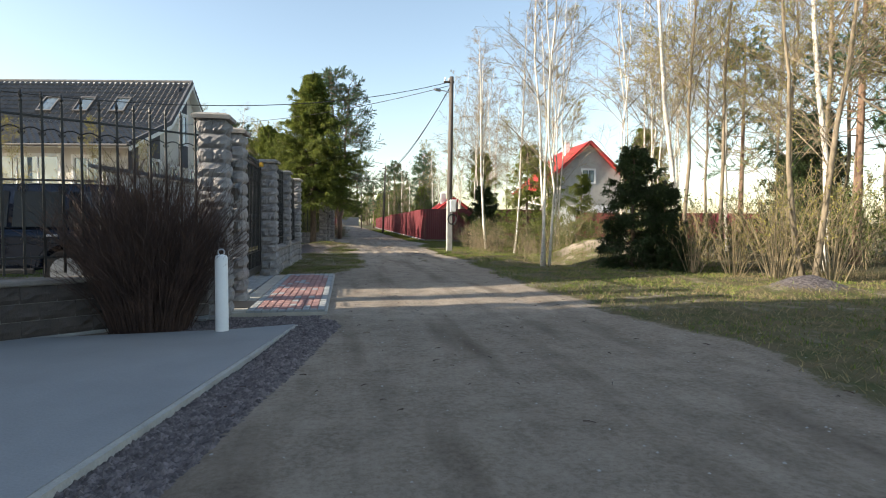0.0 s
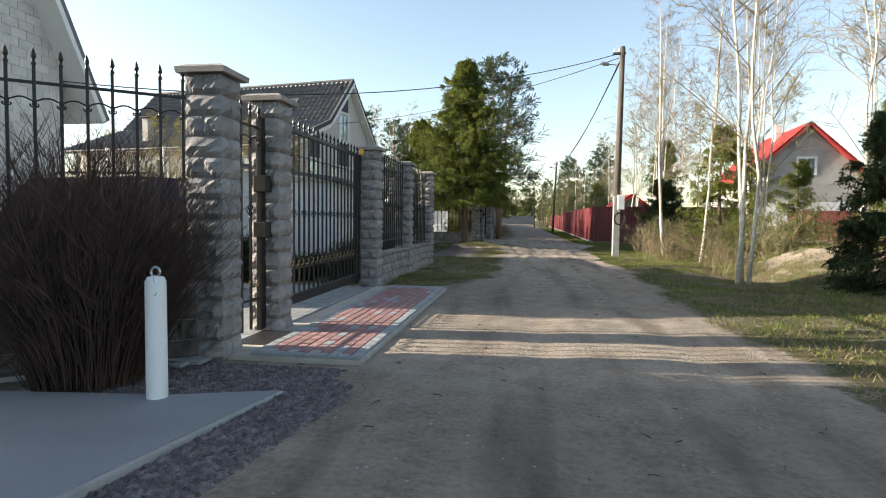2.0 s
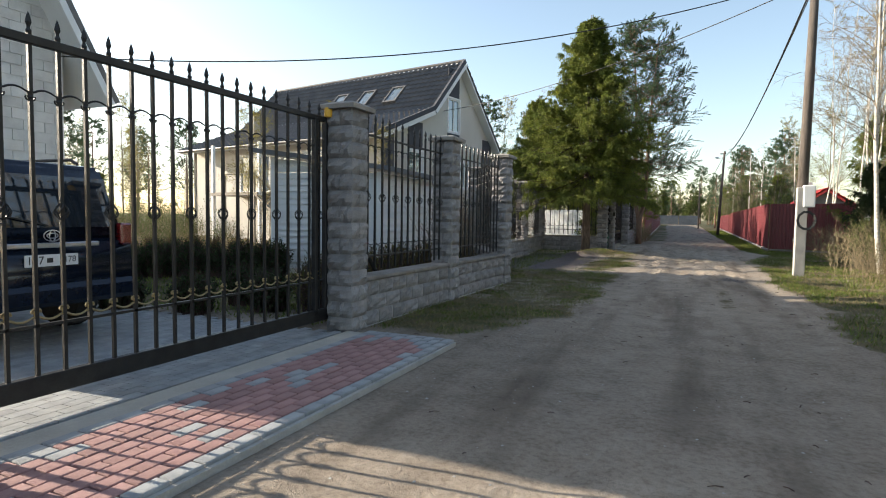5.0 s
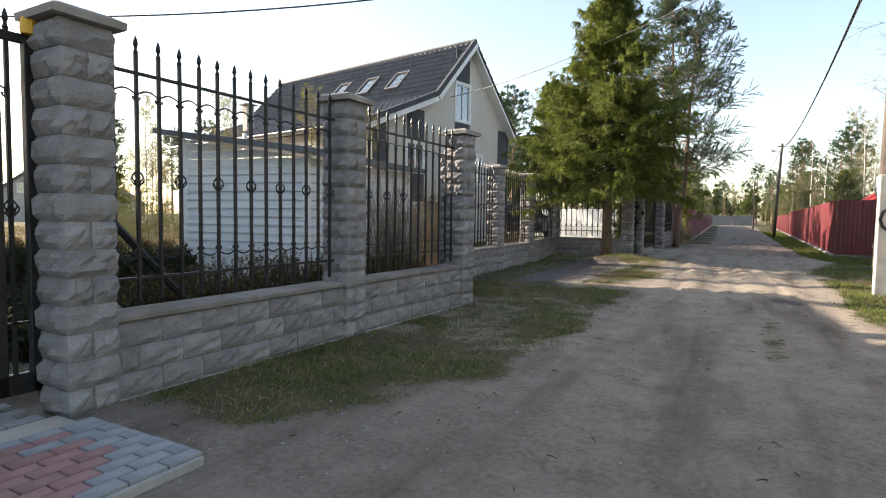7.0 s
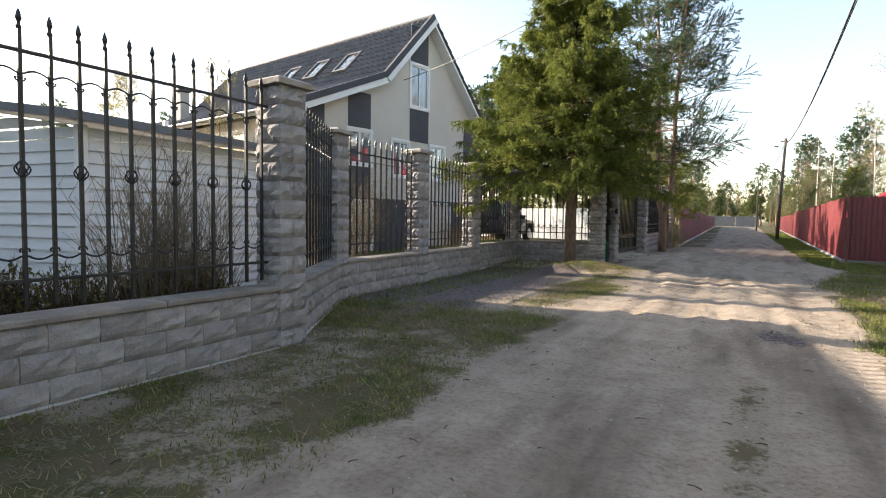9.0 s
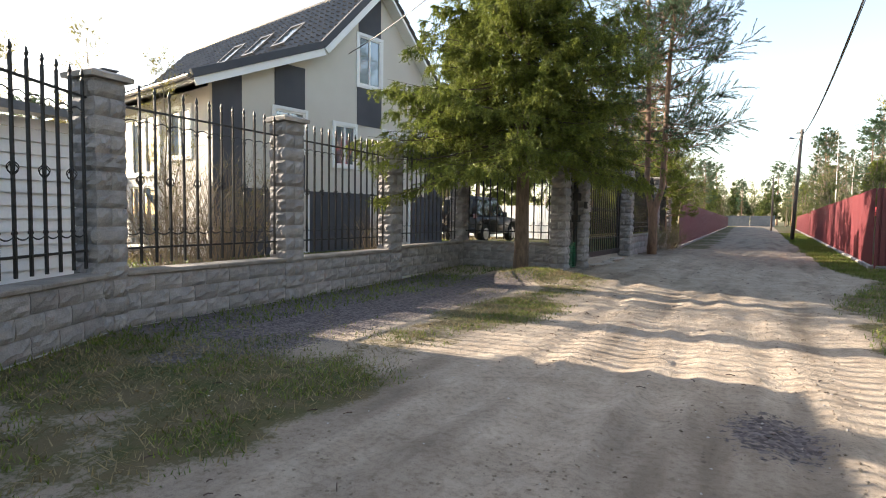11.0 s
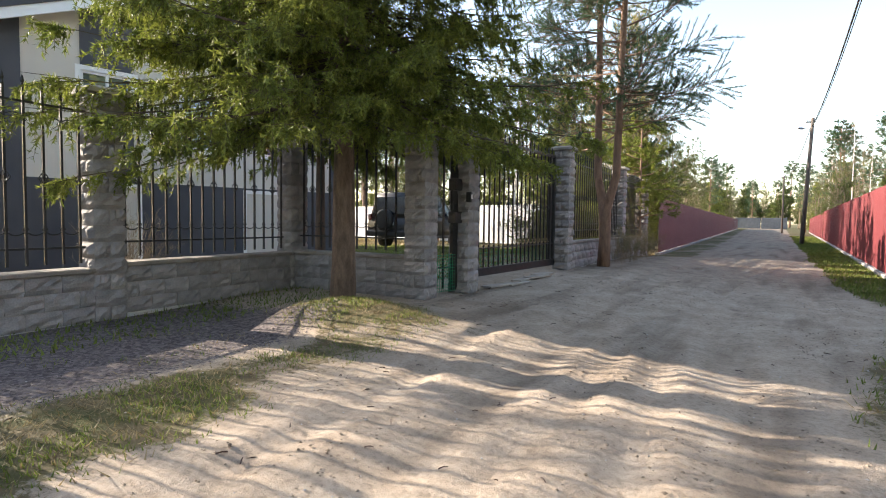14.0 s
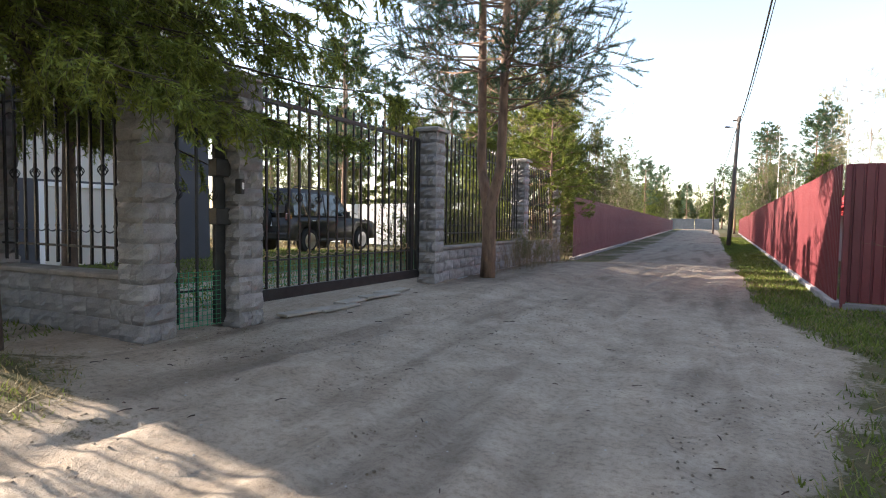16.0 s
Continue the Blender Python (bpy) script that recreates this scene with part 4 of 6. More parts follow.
# the siding shed
def shed():
    h = thing("shed", pose(-4.35, 18.75, 0, 0, 0, 6), "white clapboard shed with flat sloping roof", "shed")
    faces = ((lambda u, z, o: (-u, -o, z), 2.75, True), (lambda u, z, o: (o, u, z), 3.9, False))
    part("inner_wall", Geo().box(-2.75, 0.0, -0.1, 0.0, 3.9, 2.1), SIDING, h)
    for pl, n, slope in faces:
        k = 0
        z = 0.12
        while z < 2.62:
            zt = z + 0.145
            top = (2.34, 2.72) if slope else (2.34, 2.34)
            a = min(zt, top[0]), min(zt, top[1])
            if z < min(top):
                part("board", Geo().add([pl(0.05, z, 0.045), pl(n - 0.05, z, 0.045), pl(n - 0.05, a[1], 0.012), pl(0.05, a[0], 0.012), pl(0.05, z, 0.0), pl(n - 0.05, z, 0.0)],
                     [(0, 1, 2, 3), (4, 5, 1, 0)]), SIDING, h)
            elif z < max(top):
                s = (z - top[0]) / (top[1] - top[0]) * n
                part("board", Geo().add([pl(s, z, 0.03), pl(n - 0.05, z, 0.03), pl(n - 0.05, min(zt, top[1]), 0.012), pl(min(n - 0.06, s + 1.0), min(zt, top[1]), 0.012)], [(0, 1, 2, 3)]), SIDING, h)
            z += 0.15
            k += 1
    for x, y, t in ((0, 0, 2.36), (-2.75, 0, 2.72), (0, 3.9, 2.36)):
        part("corner_trim", Geo().box(x - 0.06, y - 0.05, 0, x + 0.06, y + 0.05, t, 0.008), WHITE, h)
    v = [(0.35, -0.35, 2.36), (0.35, 4.2, 2.36), (-3.2, 4.2, 2.84), (-3.2, -0.35, 2.84)]
    part("roof", Geo().add([(x, y, z + k) for k in (0, 0.1) for x, y, z in v], [(3, 2, 1, 0), (4, 5, 6, 7), (0, 1, 5, 4), (1, 2, 6, 5), (2, 3, 7, 6), (3, 0, 4, 7)]), GREYROOF, h, "blue-grey metal roof edge")
    return h


shed()

# the building beyond the drive, which shades the near end of the lane
shade = thing("house", pose(-7.6, 0.55, 0), "plain plastered house beside the concrete drive", "house")
part("wall", Geo().box(-6, -16, -0.1, 0, 5.6, 5.6), PLASTER, shade)
part("roof", Geo().add([(0.5, -16.5, 5.5), (0.5, 5.9, 5.5), (-3, 5.9, 8.4), (-3, -16.5, 8.4), (-6.5, -16.5, 5.5), (-6.5, 5.9, 5.5)], [(0, 1, 2, 3), (3, 2, 5, 4), (0, 3, 4), (1, 5, 2), (0, 4, 5, 1)]), ROOF, shade)

# ---- pillars, walls and panels along the lane ----
P1, P2, P3, P4, P5 = (-1.75, 8.02), (-1.75, 9.22), (-1.79, 13.64), (-1.76, 16.53), (-1.7, 19.3)
P6, P7, P8, P9 = (-3.3, 22.02), (-3.46, 24.82), (-3.65, 27.72), (-3.8, 30.85)
P11, P12, P13, P14 = (-1.26, 30.92), (-1.1, 31.9), (-0.96, 36.15), (-1.05, 41.3)
for q in (P1, P2):
    pillar(*q, label="lane-side gate pillar of rough split concrete blocks")
for q, t in ((P3, 0), (P4, 0), (P5, -3), (P6, 8), (P7, -4), (P8, -4), (P9, -4), (P11, 0), (P12, 0), (P13, 0), (P14, 0)):
    pillar(*q, turn=t)


def inset(a, b, k=0.17):
    a, b = Vector(a), Vector(b)
    d = (b - a).normalized()
    return tuple(a + d * k), tuple(b - d * k)


for a, b in ((P3, P4), (P4, P5), (P5, P6), (P6, P7), (P7, P8), (P8, P9), (P9, P11), (P13, P14)):
    low_wall(*inset(a, b))
    fence_panel(*inset(a, b))
A0 = (-5.0, 5.6)
low_wall(inset(P1, A0)[1], inset(P1, A0)[0], blocks=WALLD, label="low wall of split blocks beside the drive, shade in their colour")
fence_panel(inset(P1, A0)[1], inset(P1, A0)[0])
P15 = (-1.15, 45.0)
pillar(*P15)
low_wall(*inset(P14, P15))
fence_panel(*inset(P14, P15))
sliding_gate(-1.98, 9.5, 13.52, "black wrought-iron sliding gate with gilded lower scrolls, closed", True)
yard_gate = sliding_gate(-1.24, 32.08, 35.98, "black wrought-iron sliding gate, closed, before a yard", turn=1.9)


def wicket(a, b, label):
    d = Vector((b[0] - a[0], b[1] - a[1], 0))
    p = thing("wicket_gate", pose(a[0], a[1], float(rise(*a)), 0, 0, math.degrees(math.atan2(d.y, d.x))), label, "gate")
    L = d.length
    ironwork(p, 0.03, L - 0.03, 0.1, 2.55, ((2.3, 0.012), (0.42, 0.012)), ((2.14, 1), (0.6, -1)), 1.4, 0.2, gilt=True)
    part("frame_post", Geo().box(L - 0.14, -0.03, 0.06, L - 0.02, 0.03, 2.42, 0.005), IRON, p)
    part("lock_box", Geo().box(L - 0.17, -0.1, 1.1, L + 0.0, 0.05, 1.27, 0.008), IRON, p)
    part("hinge_box", Geo().box(L - 0.17, -0.1, 1.6, L + 0.0, 0.05, 1.78, 0.008), IRON, p)
    return p


wicket((-1.75, 8.2), (-1.75, 9.05), "narrow black wrought-iron wicket gate between pillars")
w2 = wicket((-1.24, 31.09), (-1.13, 31.74), "black wrought-iron wicket gate with green net at its foot")
net = Geo()
for i in range(12):
    net.box(0.02 + i * 0.05, -0.03, 0.05, 0.026 + i * 0.05, -0.026, 0.62)
for i in range(12):
    net.box(0.02, -0.032, 0.06 + i * 0.05, 0.58, -0.028, 0.066 + i * 0.05)
part("net", net, GREENNET, w2, "green plastic net")

gate_net = Geo()
for i in range(38):
    gate_net.box(0.1 + i * 0.1, 0.036, 0.28, 0.106 + i * 0.1, 0.04, 0.62)
for i in range(5):
    gate_net.box(0.1, 0.034, 0.3 + i * 0.075, 3.81, 0.038, 0.306 + i * 0.075)
part("net", gate_net, GREENNET, yard_gate, "green plastic net along the foot")

# ---- drive, pavement ----
drv = thing("concrete_slab", pose(0, 0, 0), "pale concrete drive beside the lane", "pavement", kind="structure")
part("slab", Geo().prism([(-0.62, 6.97), (-1.36, 6.72), (-3.3, 6.5), (-9, 2.0), (-12, -12), (-3.9, -12), (-1.42, 2.8)], -0.1, 0.03), SLAB, drv)
part("edging", Geo().prism([(-0.58, 6.97), (-0.62, 6.975), (-1.42, 2.8), (-3.9, -12), (-3.84, -12), (-1.37, 2.78)], -0.1, 0.022), CONCRETE, drv)

pav = thing("pavement", pose(0, 0, 0), "red and grey block paving before the gate", "pavement", kind="structure")
part("bed", Geo().prism([(-0.3, 7.95), (-0.3, 13.42), (-1.6, 13.42), (-1.6, 7.95)], -0.06, 0.02), BAND, pav, "screed bed")
PV = Geo().box(0.0045, 0.0045, 0, 0.1025, 0.2083, 0.05, 0.006)
PVR, PVG = PV.mesh("paver", PAVE_R), PV.mesh("paver", PAVE_G)
PHR, PHG = (Geo().box(0.003, 0.003, 0, 0.104, 0.104, 0.05, 0.006).mesh("paver", k) for k in (PAVE_R, PAVE_G))
for i in range(10):
    odd = i % 2 and 0 < i < 9
    for j in range(27 if odd else 26):
        half = odd and j in (0, 26)
        x, y = -0.3 - (i + 1) * 0.107, 7.95 + (max(0, j - 0.5) if odd else j) * 0.2128
        grey = i in (0, 9) or j in (0, 25, 26) or pick.random() < (0.2 if 3 < i < 6 else 0.05)
        part("paver", (PHG if grey else PHR) if half else (PVG if grey else PVR), PAVE_G, pav, m=pose(x, y, pick.uniform(-0.002, 0.003)))
part("kerb", Geo().prism([(-0.3, 7.93), (-0.27, 7.93), (-0.27, 13.46), (-0.3, 13.46)], -0.06, 0.03), CONCRETE, pav)
part("threshold", Geo().prism([(-1.62, 8.1), (-1.395, 8.1), (-1.395, 13.4), (-1.62, 13.4)], -0.06, 0.032), BAND, pav, "sandy screed strip")
yard = Geo()
for i in range(46):
    for j in range(27):
        x, y = -1.66 - (i + 1) * 0.107, 7.6 + j * 0.2128 - (0.1064 if i % 2 else 0)
        yard.box(x + 0.003, y + 0.003, 0, x + 0.104, y + 0.21, 0.03)
yo = part("yard_paving", yard, PAVE_G, pav, "grey block paving of the yard")
tagged(yo, kind="stuff")

# ---- red sheet-metal fences ----
def sheet_fence(a, b, h, mat, label, group=""):
    d = Vector((b[0] - a[0], b[1] - a[1], 0))
    p = thing("metal_fence", pose(a[0], a[1], 0, 0, 0, math.degrees(math.atan2(d.y, d.x))), label, "fence", group)
    L = d.length
    n = max(1, round(L / 1.15))
    w = L / n
    prof = [(0, 0), (0.35, 0), (0.42, 0.022), (0.58, 0.022), (0.65, 0), (1, 0)]
    g = Geo()
    k = 8
    pts = [(w * (i + u) / k, o) for i in range(k) for u, o in prof[:-1]] + [(w, 0)]
    g.v = [(x, y, z) for z in (0.12, 0.12 + h) for x, y in pts]
    m = len(pts)
    g.f = [(i, i + 1, m + i + 1, m + i) for i in range(m - 1)]
    me = g.mesh("sheet", mat)
    for i in range(n):
        part("sheet", me, mat, p, m=pose(i * w, pick.uniform(-0.004, 0.004), pick.uniform(-0.012, 0.012)))
    post = Geo().box(-0.03, -0.09, -0.1, 0.03, -0.03, h + 0.1).mesh("post", mat)
    for i in range(0, n + 1, 2):
        part("post", post, mat, p, m=pose(i * w, 0, 0))
    part("footing", Geo().box(0, -0.1, -0.1, L, 0.08, 0.1, 0.01), STONE, p, "grey concrete footing")
    return p


sheet_fence((5.24, 37.7), (5.75, 76.0), 2.08, REDMETAL, "dark red corrugated sheet-metal fence on a footing")
sheet_fence((5.3, 37.66), (14.0, 36.8), 2.08, REDMETAL, "dark red corrugated sheet-metal fence facing the lane")
sheet_fence((5.8, 78.0), (6.4, 125.0), 2.0, REDMETAL, "dark red sheet-metal fence far along the lane")
sheet_fence((-5.5, 160.0), (-0.75, 46.0), 2.0, OLDRED, "faded red sheet-metal fence along the lane")
sheet_fence((14.0, 47.0), (40.0, 40.0), 2.1, REDMETAL, "red sheet-metal fence before the red-roofed house")


# ---- plants ----
def strands(a, b, c, r0, r1, seg=4):
    """Corners of quads for thin three-sided stems, bent from a by way of b to c. r0, r1: arrays of radii."""
    a, b, c = (np.asarray(v, float) for v in (a, b, c))
    n = len(a)
    t = np.linspace(0, 1, seg + 1)[None, :, None]
    p = a[:, None] * (1 - t) ** 2 + 2 * b[:, None] * t * (1 - t) + c[:, None] * t ** 2
    d = c - a
    d /= np.linalg.norm(d, axis=1, keepdims=True) + 1e-9
    ref = np.where(np.abs(d[:, 2:3]) > 0.8, np.array([[1.0, 0, 0]]), np.array([[0, 0, 1.0]]))
    s = np.cross(d, ref)
    s /= np.linalg.norm(s, axis=1, keepdims=True) + 1e-9
    u = np.cross(s, d)
    r = (np.asarray(r0)[:, None] * (1 - t[:, :, 0]) + np.asarray(r1)[:, None] * t[:, :, 0])[:, :, None]
    ring = [p + r * (math.cos(q) * s[:, None] + math.sin(q) * u[:, None]) for q in (0, 2.0944, 4.1888)]
    out = []
    for k in range(3):
        x, y = ring[k], ring[(k + 1) % 3]
        out.append(np.stack([x[:, :-1], y[:, :-1], y[:, 1:], x[:, 1:]], 2).reshape(-1, 3))
    return np.concatenate(out)


def points_on(a, b, c, t):
    t = np.asarray(t)[:, None]
    return a * (1 - t) ** 2 + 2 * b * t * (1 - t) + c * t ** 2


def unit(v):
    return v / (np.linalg.norm(v, axis=-1, keepdims=True) + 1e-9)


def leaves(r, p, size, flat=0.0):
    """Corners of small pointed leaves at p."""
    n = len(p)
    d = unit(r.normal(size=(n, 3)) * np.array([1, 1, 1 - flat]))
    s = unit(np.cross(d, r.normal(size=(n, 3))))
    k = size * r.uniform(0.6, 1.3, (n, 1))
    return np.stack([p, p + d * k * 0.5 + s * k * 0.32, p + d * k, p + d * k * 0.5 - s * k * 0.32], 1).reshape(-1, 3)


def needles(r, a, b, k, ln, wd):
    """Corners of needle tufts along stems a-b."""
    n = len(a)
    t = r.uniform(0.02, 1, (n, k, 1))
    base = a[:, None] * (1 - t) + b[:, None] * t
    d = unit(unit(b - a)[:, None] * 0.9 + r.normal(size=(n, k, 3)) * 0.75)
    s = unit(np.cross(d, r.normal(size=(n, k, 3)))) * wd
    q = d * ln * r.uniform(0.6, 1.2, (n, k, 1))
    return np.stack([base - s, base + s, base + q], 2).reshape(-1, 3)


def branches(r, a, b, c, per, len_k, up=0.2, lo=0.15):
    """Child stems spread along parents a-b-c."""
    n = len(a)
    i = np.repeat(np.arange(n), per)
    t = r.uniform(lo, 1.0, len(i))
    p = points_on(a[i], b[i], c[i], t)
    par = unit(c[i] - a[i])
    L = np.linalg.norm(c[i] - a[i], axis=1, keepdims=True)
    side = unit(np.cross(par, r.normal(size=(len(i), 3))))
    d = unit(par * 0.75 + side * 0.85 + np.array([0, 0, up]))
    ln = L * len_k * r.uniform(0.5, 1.2, (len(i), 1)) * (1.15 - 0.6 * t[:, None])
    e = p + d * ln
    m = p + d * ln * 0.5 + r.normal(size=(len(i), 3)) * ln * 0.06
    return p, m, e, ln[:, 0]


def bare_tree(name, seed, H, r0, label, bark=BIRCH, twig=TWIG, lean=(0, 0), nb=38, spread=0.25, up=0.95, leaf=None, nleaf=0, lsize=0.05, low=0.25, stems=1, droop=0.0, twigs=8, category="tree", group="", splay=0.08):
    r = np.random.default_rng(seed)
    th = thing(name, pose(0, 0, 0), label, category, group)
    A, B, C, R = [], [], [], []
    for s in range(stems):
        off = r.normal(size=2) * (0.14 if stems > 1 else 0)
        ln = np.array(lean) + r.normal(size=2) * (splay * H if stems > 1 else 0.015 * H)
        h = H * (1 if s == 0 else r.uniform(0.7, 1.0))
        k = 9
        wob = np.cumsum(r.normal(size=(k, 2)) * 0.018 * h / 3, 0)
        pts = [(off[0] + ln[0] * (i / (k - 1)) ** 1.3 + wob[i, 0] * (i > 0), off[1] + ln[1] * (i / (k - 1)) ** 1.3 + wob[i, 1] * (i > 0), -0.15 + (h + 0.15) * i / (k - 1)) for i in range(k)]
        rad = [r0 * (1.25 if i == 0 else 1) * (1 - i / (k - 1)) ** 0.8 + 0.008 for i in range(k)]
        part("trunk", Geo().tube(pts, rad, 8), bark, th, smooth=True)
        P = np.array(pts)
        nn = nb // stems
        t = low + (1 - low) * r.random(nn) ** 0.9
        f = t * (k - 1)
        i = np.minimum(f.astype(int), k - 2)
        base = P[i] + (P[i + 1] - P[i]) * (f - i)[:, None]
        az = r.uniform(0, 6.283, nn)
        L = h * spread * (1.15 - t) * r.uniform(0.6, 1.25, nn) + 0.25
        d = np.stack([np.cos(az), np.sin(az), up + r.normal(size=nn) * 0.2], 1)
        d = unit(d)
        e = base + d * L[:, None]
        e[:, 2] -= droop * L
        m = base + d * L[:, None] * 0.5 + np.array([0, 0, 0.06]) * L[:, None]
        A.append(base), B.append(m), C.append(e), R.append(0.0055 * L + 0.003)
    A, B, C, R = np.concatenate(A), np.concatenate(B), np.concatenate(C), np.concatenate(R)
    q = [strands(A, B, C, R, R * 0.3, 4)]
    a2, b2, c2, l2 = branches(r, A, B, C, 6, 0.5, 0.15 - droop)
    q.append(strands(a2, b2, c2, 0.005 + 0.003 * l2, np.full(len(a2), 0.0025), 2))
    a3, b3, c3, l3 = branches(r, a2, b2, c2, twigs, 0.6, 0.05 - droop)
    q.append(strands(a3, b3, c3, np.full(len(a3), 0.0032), np.full(len(a3), 0.0018), 1))
    part("crown", soup("crown", np.concatenate(q), 4, twig), twig, th, "bare twigs")
    if leaf:
        j = r.integers(0, len(a3), nleaf)
        p = points_on(a3[j], b3[j], c3[j], r.random(nleaf))
        part("foliage", soup("foliage", leaves(r, p, lsize), 4, leaf), leaf, th, "young spring leaves")
    return th


def spruce_tree(seed, H, R, label, z0=1.2, mat=SPRUCE, nb=120, k=14, name="spruce_tree", tr=0.17, power=0.75, side=10, twigs=4, nl=0.07, nw=0.009, lobes=0.2):
    """Boughs that sag and lift again at their tips, each a frond of side shoots with hanging twigs."""
    r = np.random.default_rng(seed)
    th = thing(name, pose(0, 0, 0), label, "tree")
    part("trunk", Geo().tube([(0, 0, -0.15), (0.02, 0, 0.5), (0.0, 0.03, H * 0.5), (0, 0, H)], [tr * 1.2, tr, tr * 0.6, 0.012], 10), SPRUCEBARK, th, smooth=True)
    t = r.random(nb) ** 1.1
    z = z0 + (H - 0.25 - z0) * t
    az = r.uniform(0, 6.283, nb)
    swell = 1 + lobes * np.sin(2 * az + 1.3 * z + seed) + 0.6 * lobes * np.sin(5 * az - 2.1 * z)
    L = R * (1 - t) ** power * swell * r.uniform(0.55, 1.12, nb) * (0.74 + 0.26 * np.clip(t / 0.18, 0, 1)) + 0.18
    o = np.stack([np.cos(az), np.sin(az), 0 * az], 1)
    lift = np.array([0, 0, 1.0])
    slope = (-0.3 + 0.85 * t + 0.1 * r.normal(size=nb))[:, None]
    A = np.stack([0 * z, 0 * z, z], 1)
    C = A + o * L[:, None] + lift * slope * L[:, None]
    B = A + o * L[:, None] * 0.55 + lift * (slope * 0.55 - 0.13) * L[:, None]
    q = [strands(A, B, C, 0.008 + 0.005 * L, np.full(nb, 0.003), 4)]
    i = np.repeat(np.arange(nb), side)
    u = r.uniform(0.1, 1.0, len(i))
    p = points_on(A[i], B[i], C[i], u)
    sd = np.stack([-o[i][:, 1], o[i][:, 0], 0 * u], 1) * r.choice([-1, 1], len(i))[:, None]
    d = unit(sd * r.uniform(0.35, 1.0, (len(i), 1)) + o[i] * 0.75 + lift * (slope[i] * 0.5 - r.uniform(0.0, 0.35, (len(i), 1))))
    ln = (0.12 + 0.36 * L[i] * (1.12 - u)) * r.uniform(0.6, 1.2, len(i))
    e = p + d * ln[:, None]
    m = (p + e) / 2 + lift * 0.05 * ln[:, None]
    q.append(strands(p, m, e, np.full(len(p), 0.005), np.full(len(p), 0.002), 2))
    j = np.repeat(np.arange(len(p)), twigs)
    v = r.uniform(0.1, 1.0, len(j))
    f = points_on(p[j], m[j], e[j], v)
    w = unit(d[j] * 0.45 + unit(r.normal(size=(len(j), 3))) * 0.45 - lift * r.uniform(0.2, 1.7, (len(j), 1)))
    h = f + w * (0.07 + 0.2 * r.random((len(j), 1)))
    q.append(strands(f, (f + h) / 2, h, np.full(len(f), 0.003), np.full(len(f), 0.0015), 1))
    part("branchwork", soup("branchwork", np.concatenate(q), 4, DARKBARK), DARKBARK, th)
    tuft = np.concatenate([needles(r, f, h, k, nl, nw), needles(r, p, e, 2 * k, nl, nw)])
    part("crown", soup("crown", tuft, 3, mat), mat, th, "hanging green needles")
    return th


def pine_tree(seed, H, R, label, low=0.35, fork=False, mat=PINE, nb=46, name="pine_tree", tr=0.16, k=60, per=9, nl=0.13, nw=0.0095):
    r = np.random.default_rng(seed)
    th = thing(name, pose(0, 0, 0), label, "tree")
    tops = [((0.0, 0.0), 1.0)] if not fork else [((-0.26, 0.2), 1.0), ((0.3, -0.1), 0.92)]
    A, B, C = [], [], []
    for (dx, dy), hs in tops:
        h = H * hs
        pts = [(0, 0, -0.15), (0.02, 0, 0.7), (dx * 0.12, dy * 0.12, 1.4), (dx * 0.9, dy * 0.9, 2.2 if fork else h * 0.3), (dx * 1.2, dy * 1.2, h * 0.6), (dx * 2.2, dy * 2.2, h)]
        part("trunk", Geo().tube(pts, [tr * 1.2, tr, tr * 0.85, tr * 0.7, tr * 0.5, 0.02], 9), PINEBARK, th, smooth=True)
        P = np.array(pts)
        t = low + (1 - low) * r.random(nb) ** 0.8
        z = h * t
        base = np.stack([np.interp(z, P[:, 2], P[:, 0]), np.interp(z, P[:, 2], P[:, 1]), z], 1)
        az = r.uniform(0, 6.283, nb)
        L = R * (1.1 - t) ** 0.5 * r.uniform(0.5, 1.15, nb) + 0.2
        d = unit(np.stack([np.cos(az), np.sin(az), r.uniform(-0.1, 0.5, nb)], 1))
        e = base + d * L[:, None]
        m = base + d * L[:, None] * 0.5 - np.array([0, 0, 0.08]) * L[:, None]
        A.append(base), B.append(m), C.append(e)
    A, B, C = np.concatenate(A), np.concatenate(B), np.concatenate(C)
    L = np.linalg.norm(C - A, axis=1)
    q = [strands(A, B, C, 0.008 + 0.008 * L, np.full(len(A), 0.004), 4)]
    a2, b2, c2, l2 = branches(r, A, B, C, per, 0.45, 0.35, 0.35)
    q.append(strands(a2, b2, c2, np.full(len(a2), 0.007), np.full(len(a2), 0.003), 2))
    part("branchwork", soup("branchwork", np.concatenate(q), 4, PINEBARK), PINEBARK, th)
    f = 0.75
    part("crown", soup("crown", needles(r, a2 * f + c2 * (1 - f), c2, k, nl, nw), 3, mat), mat, th, "tufts of long needles")
    return th


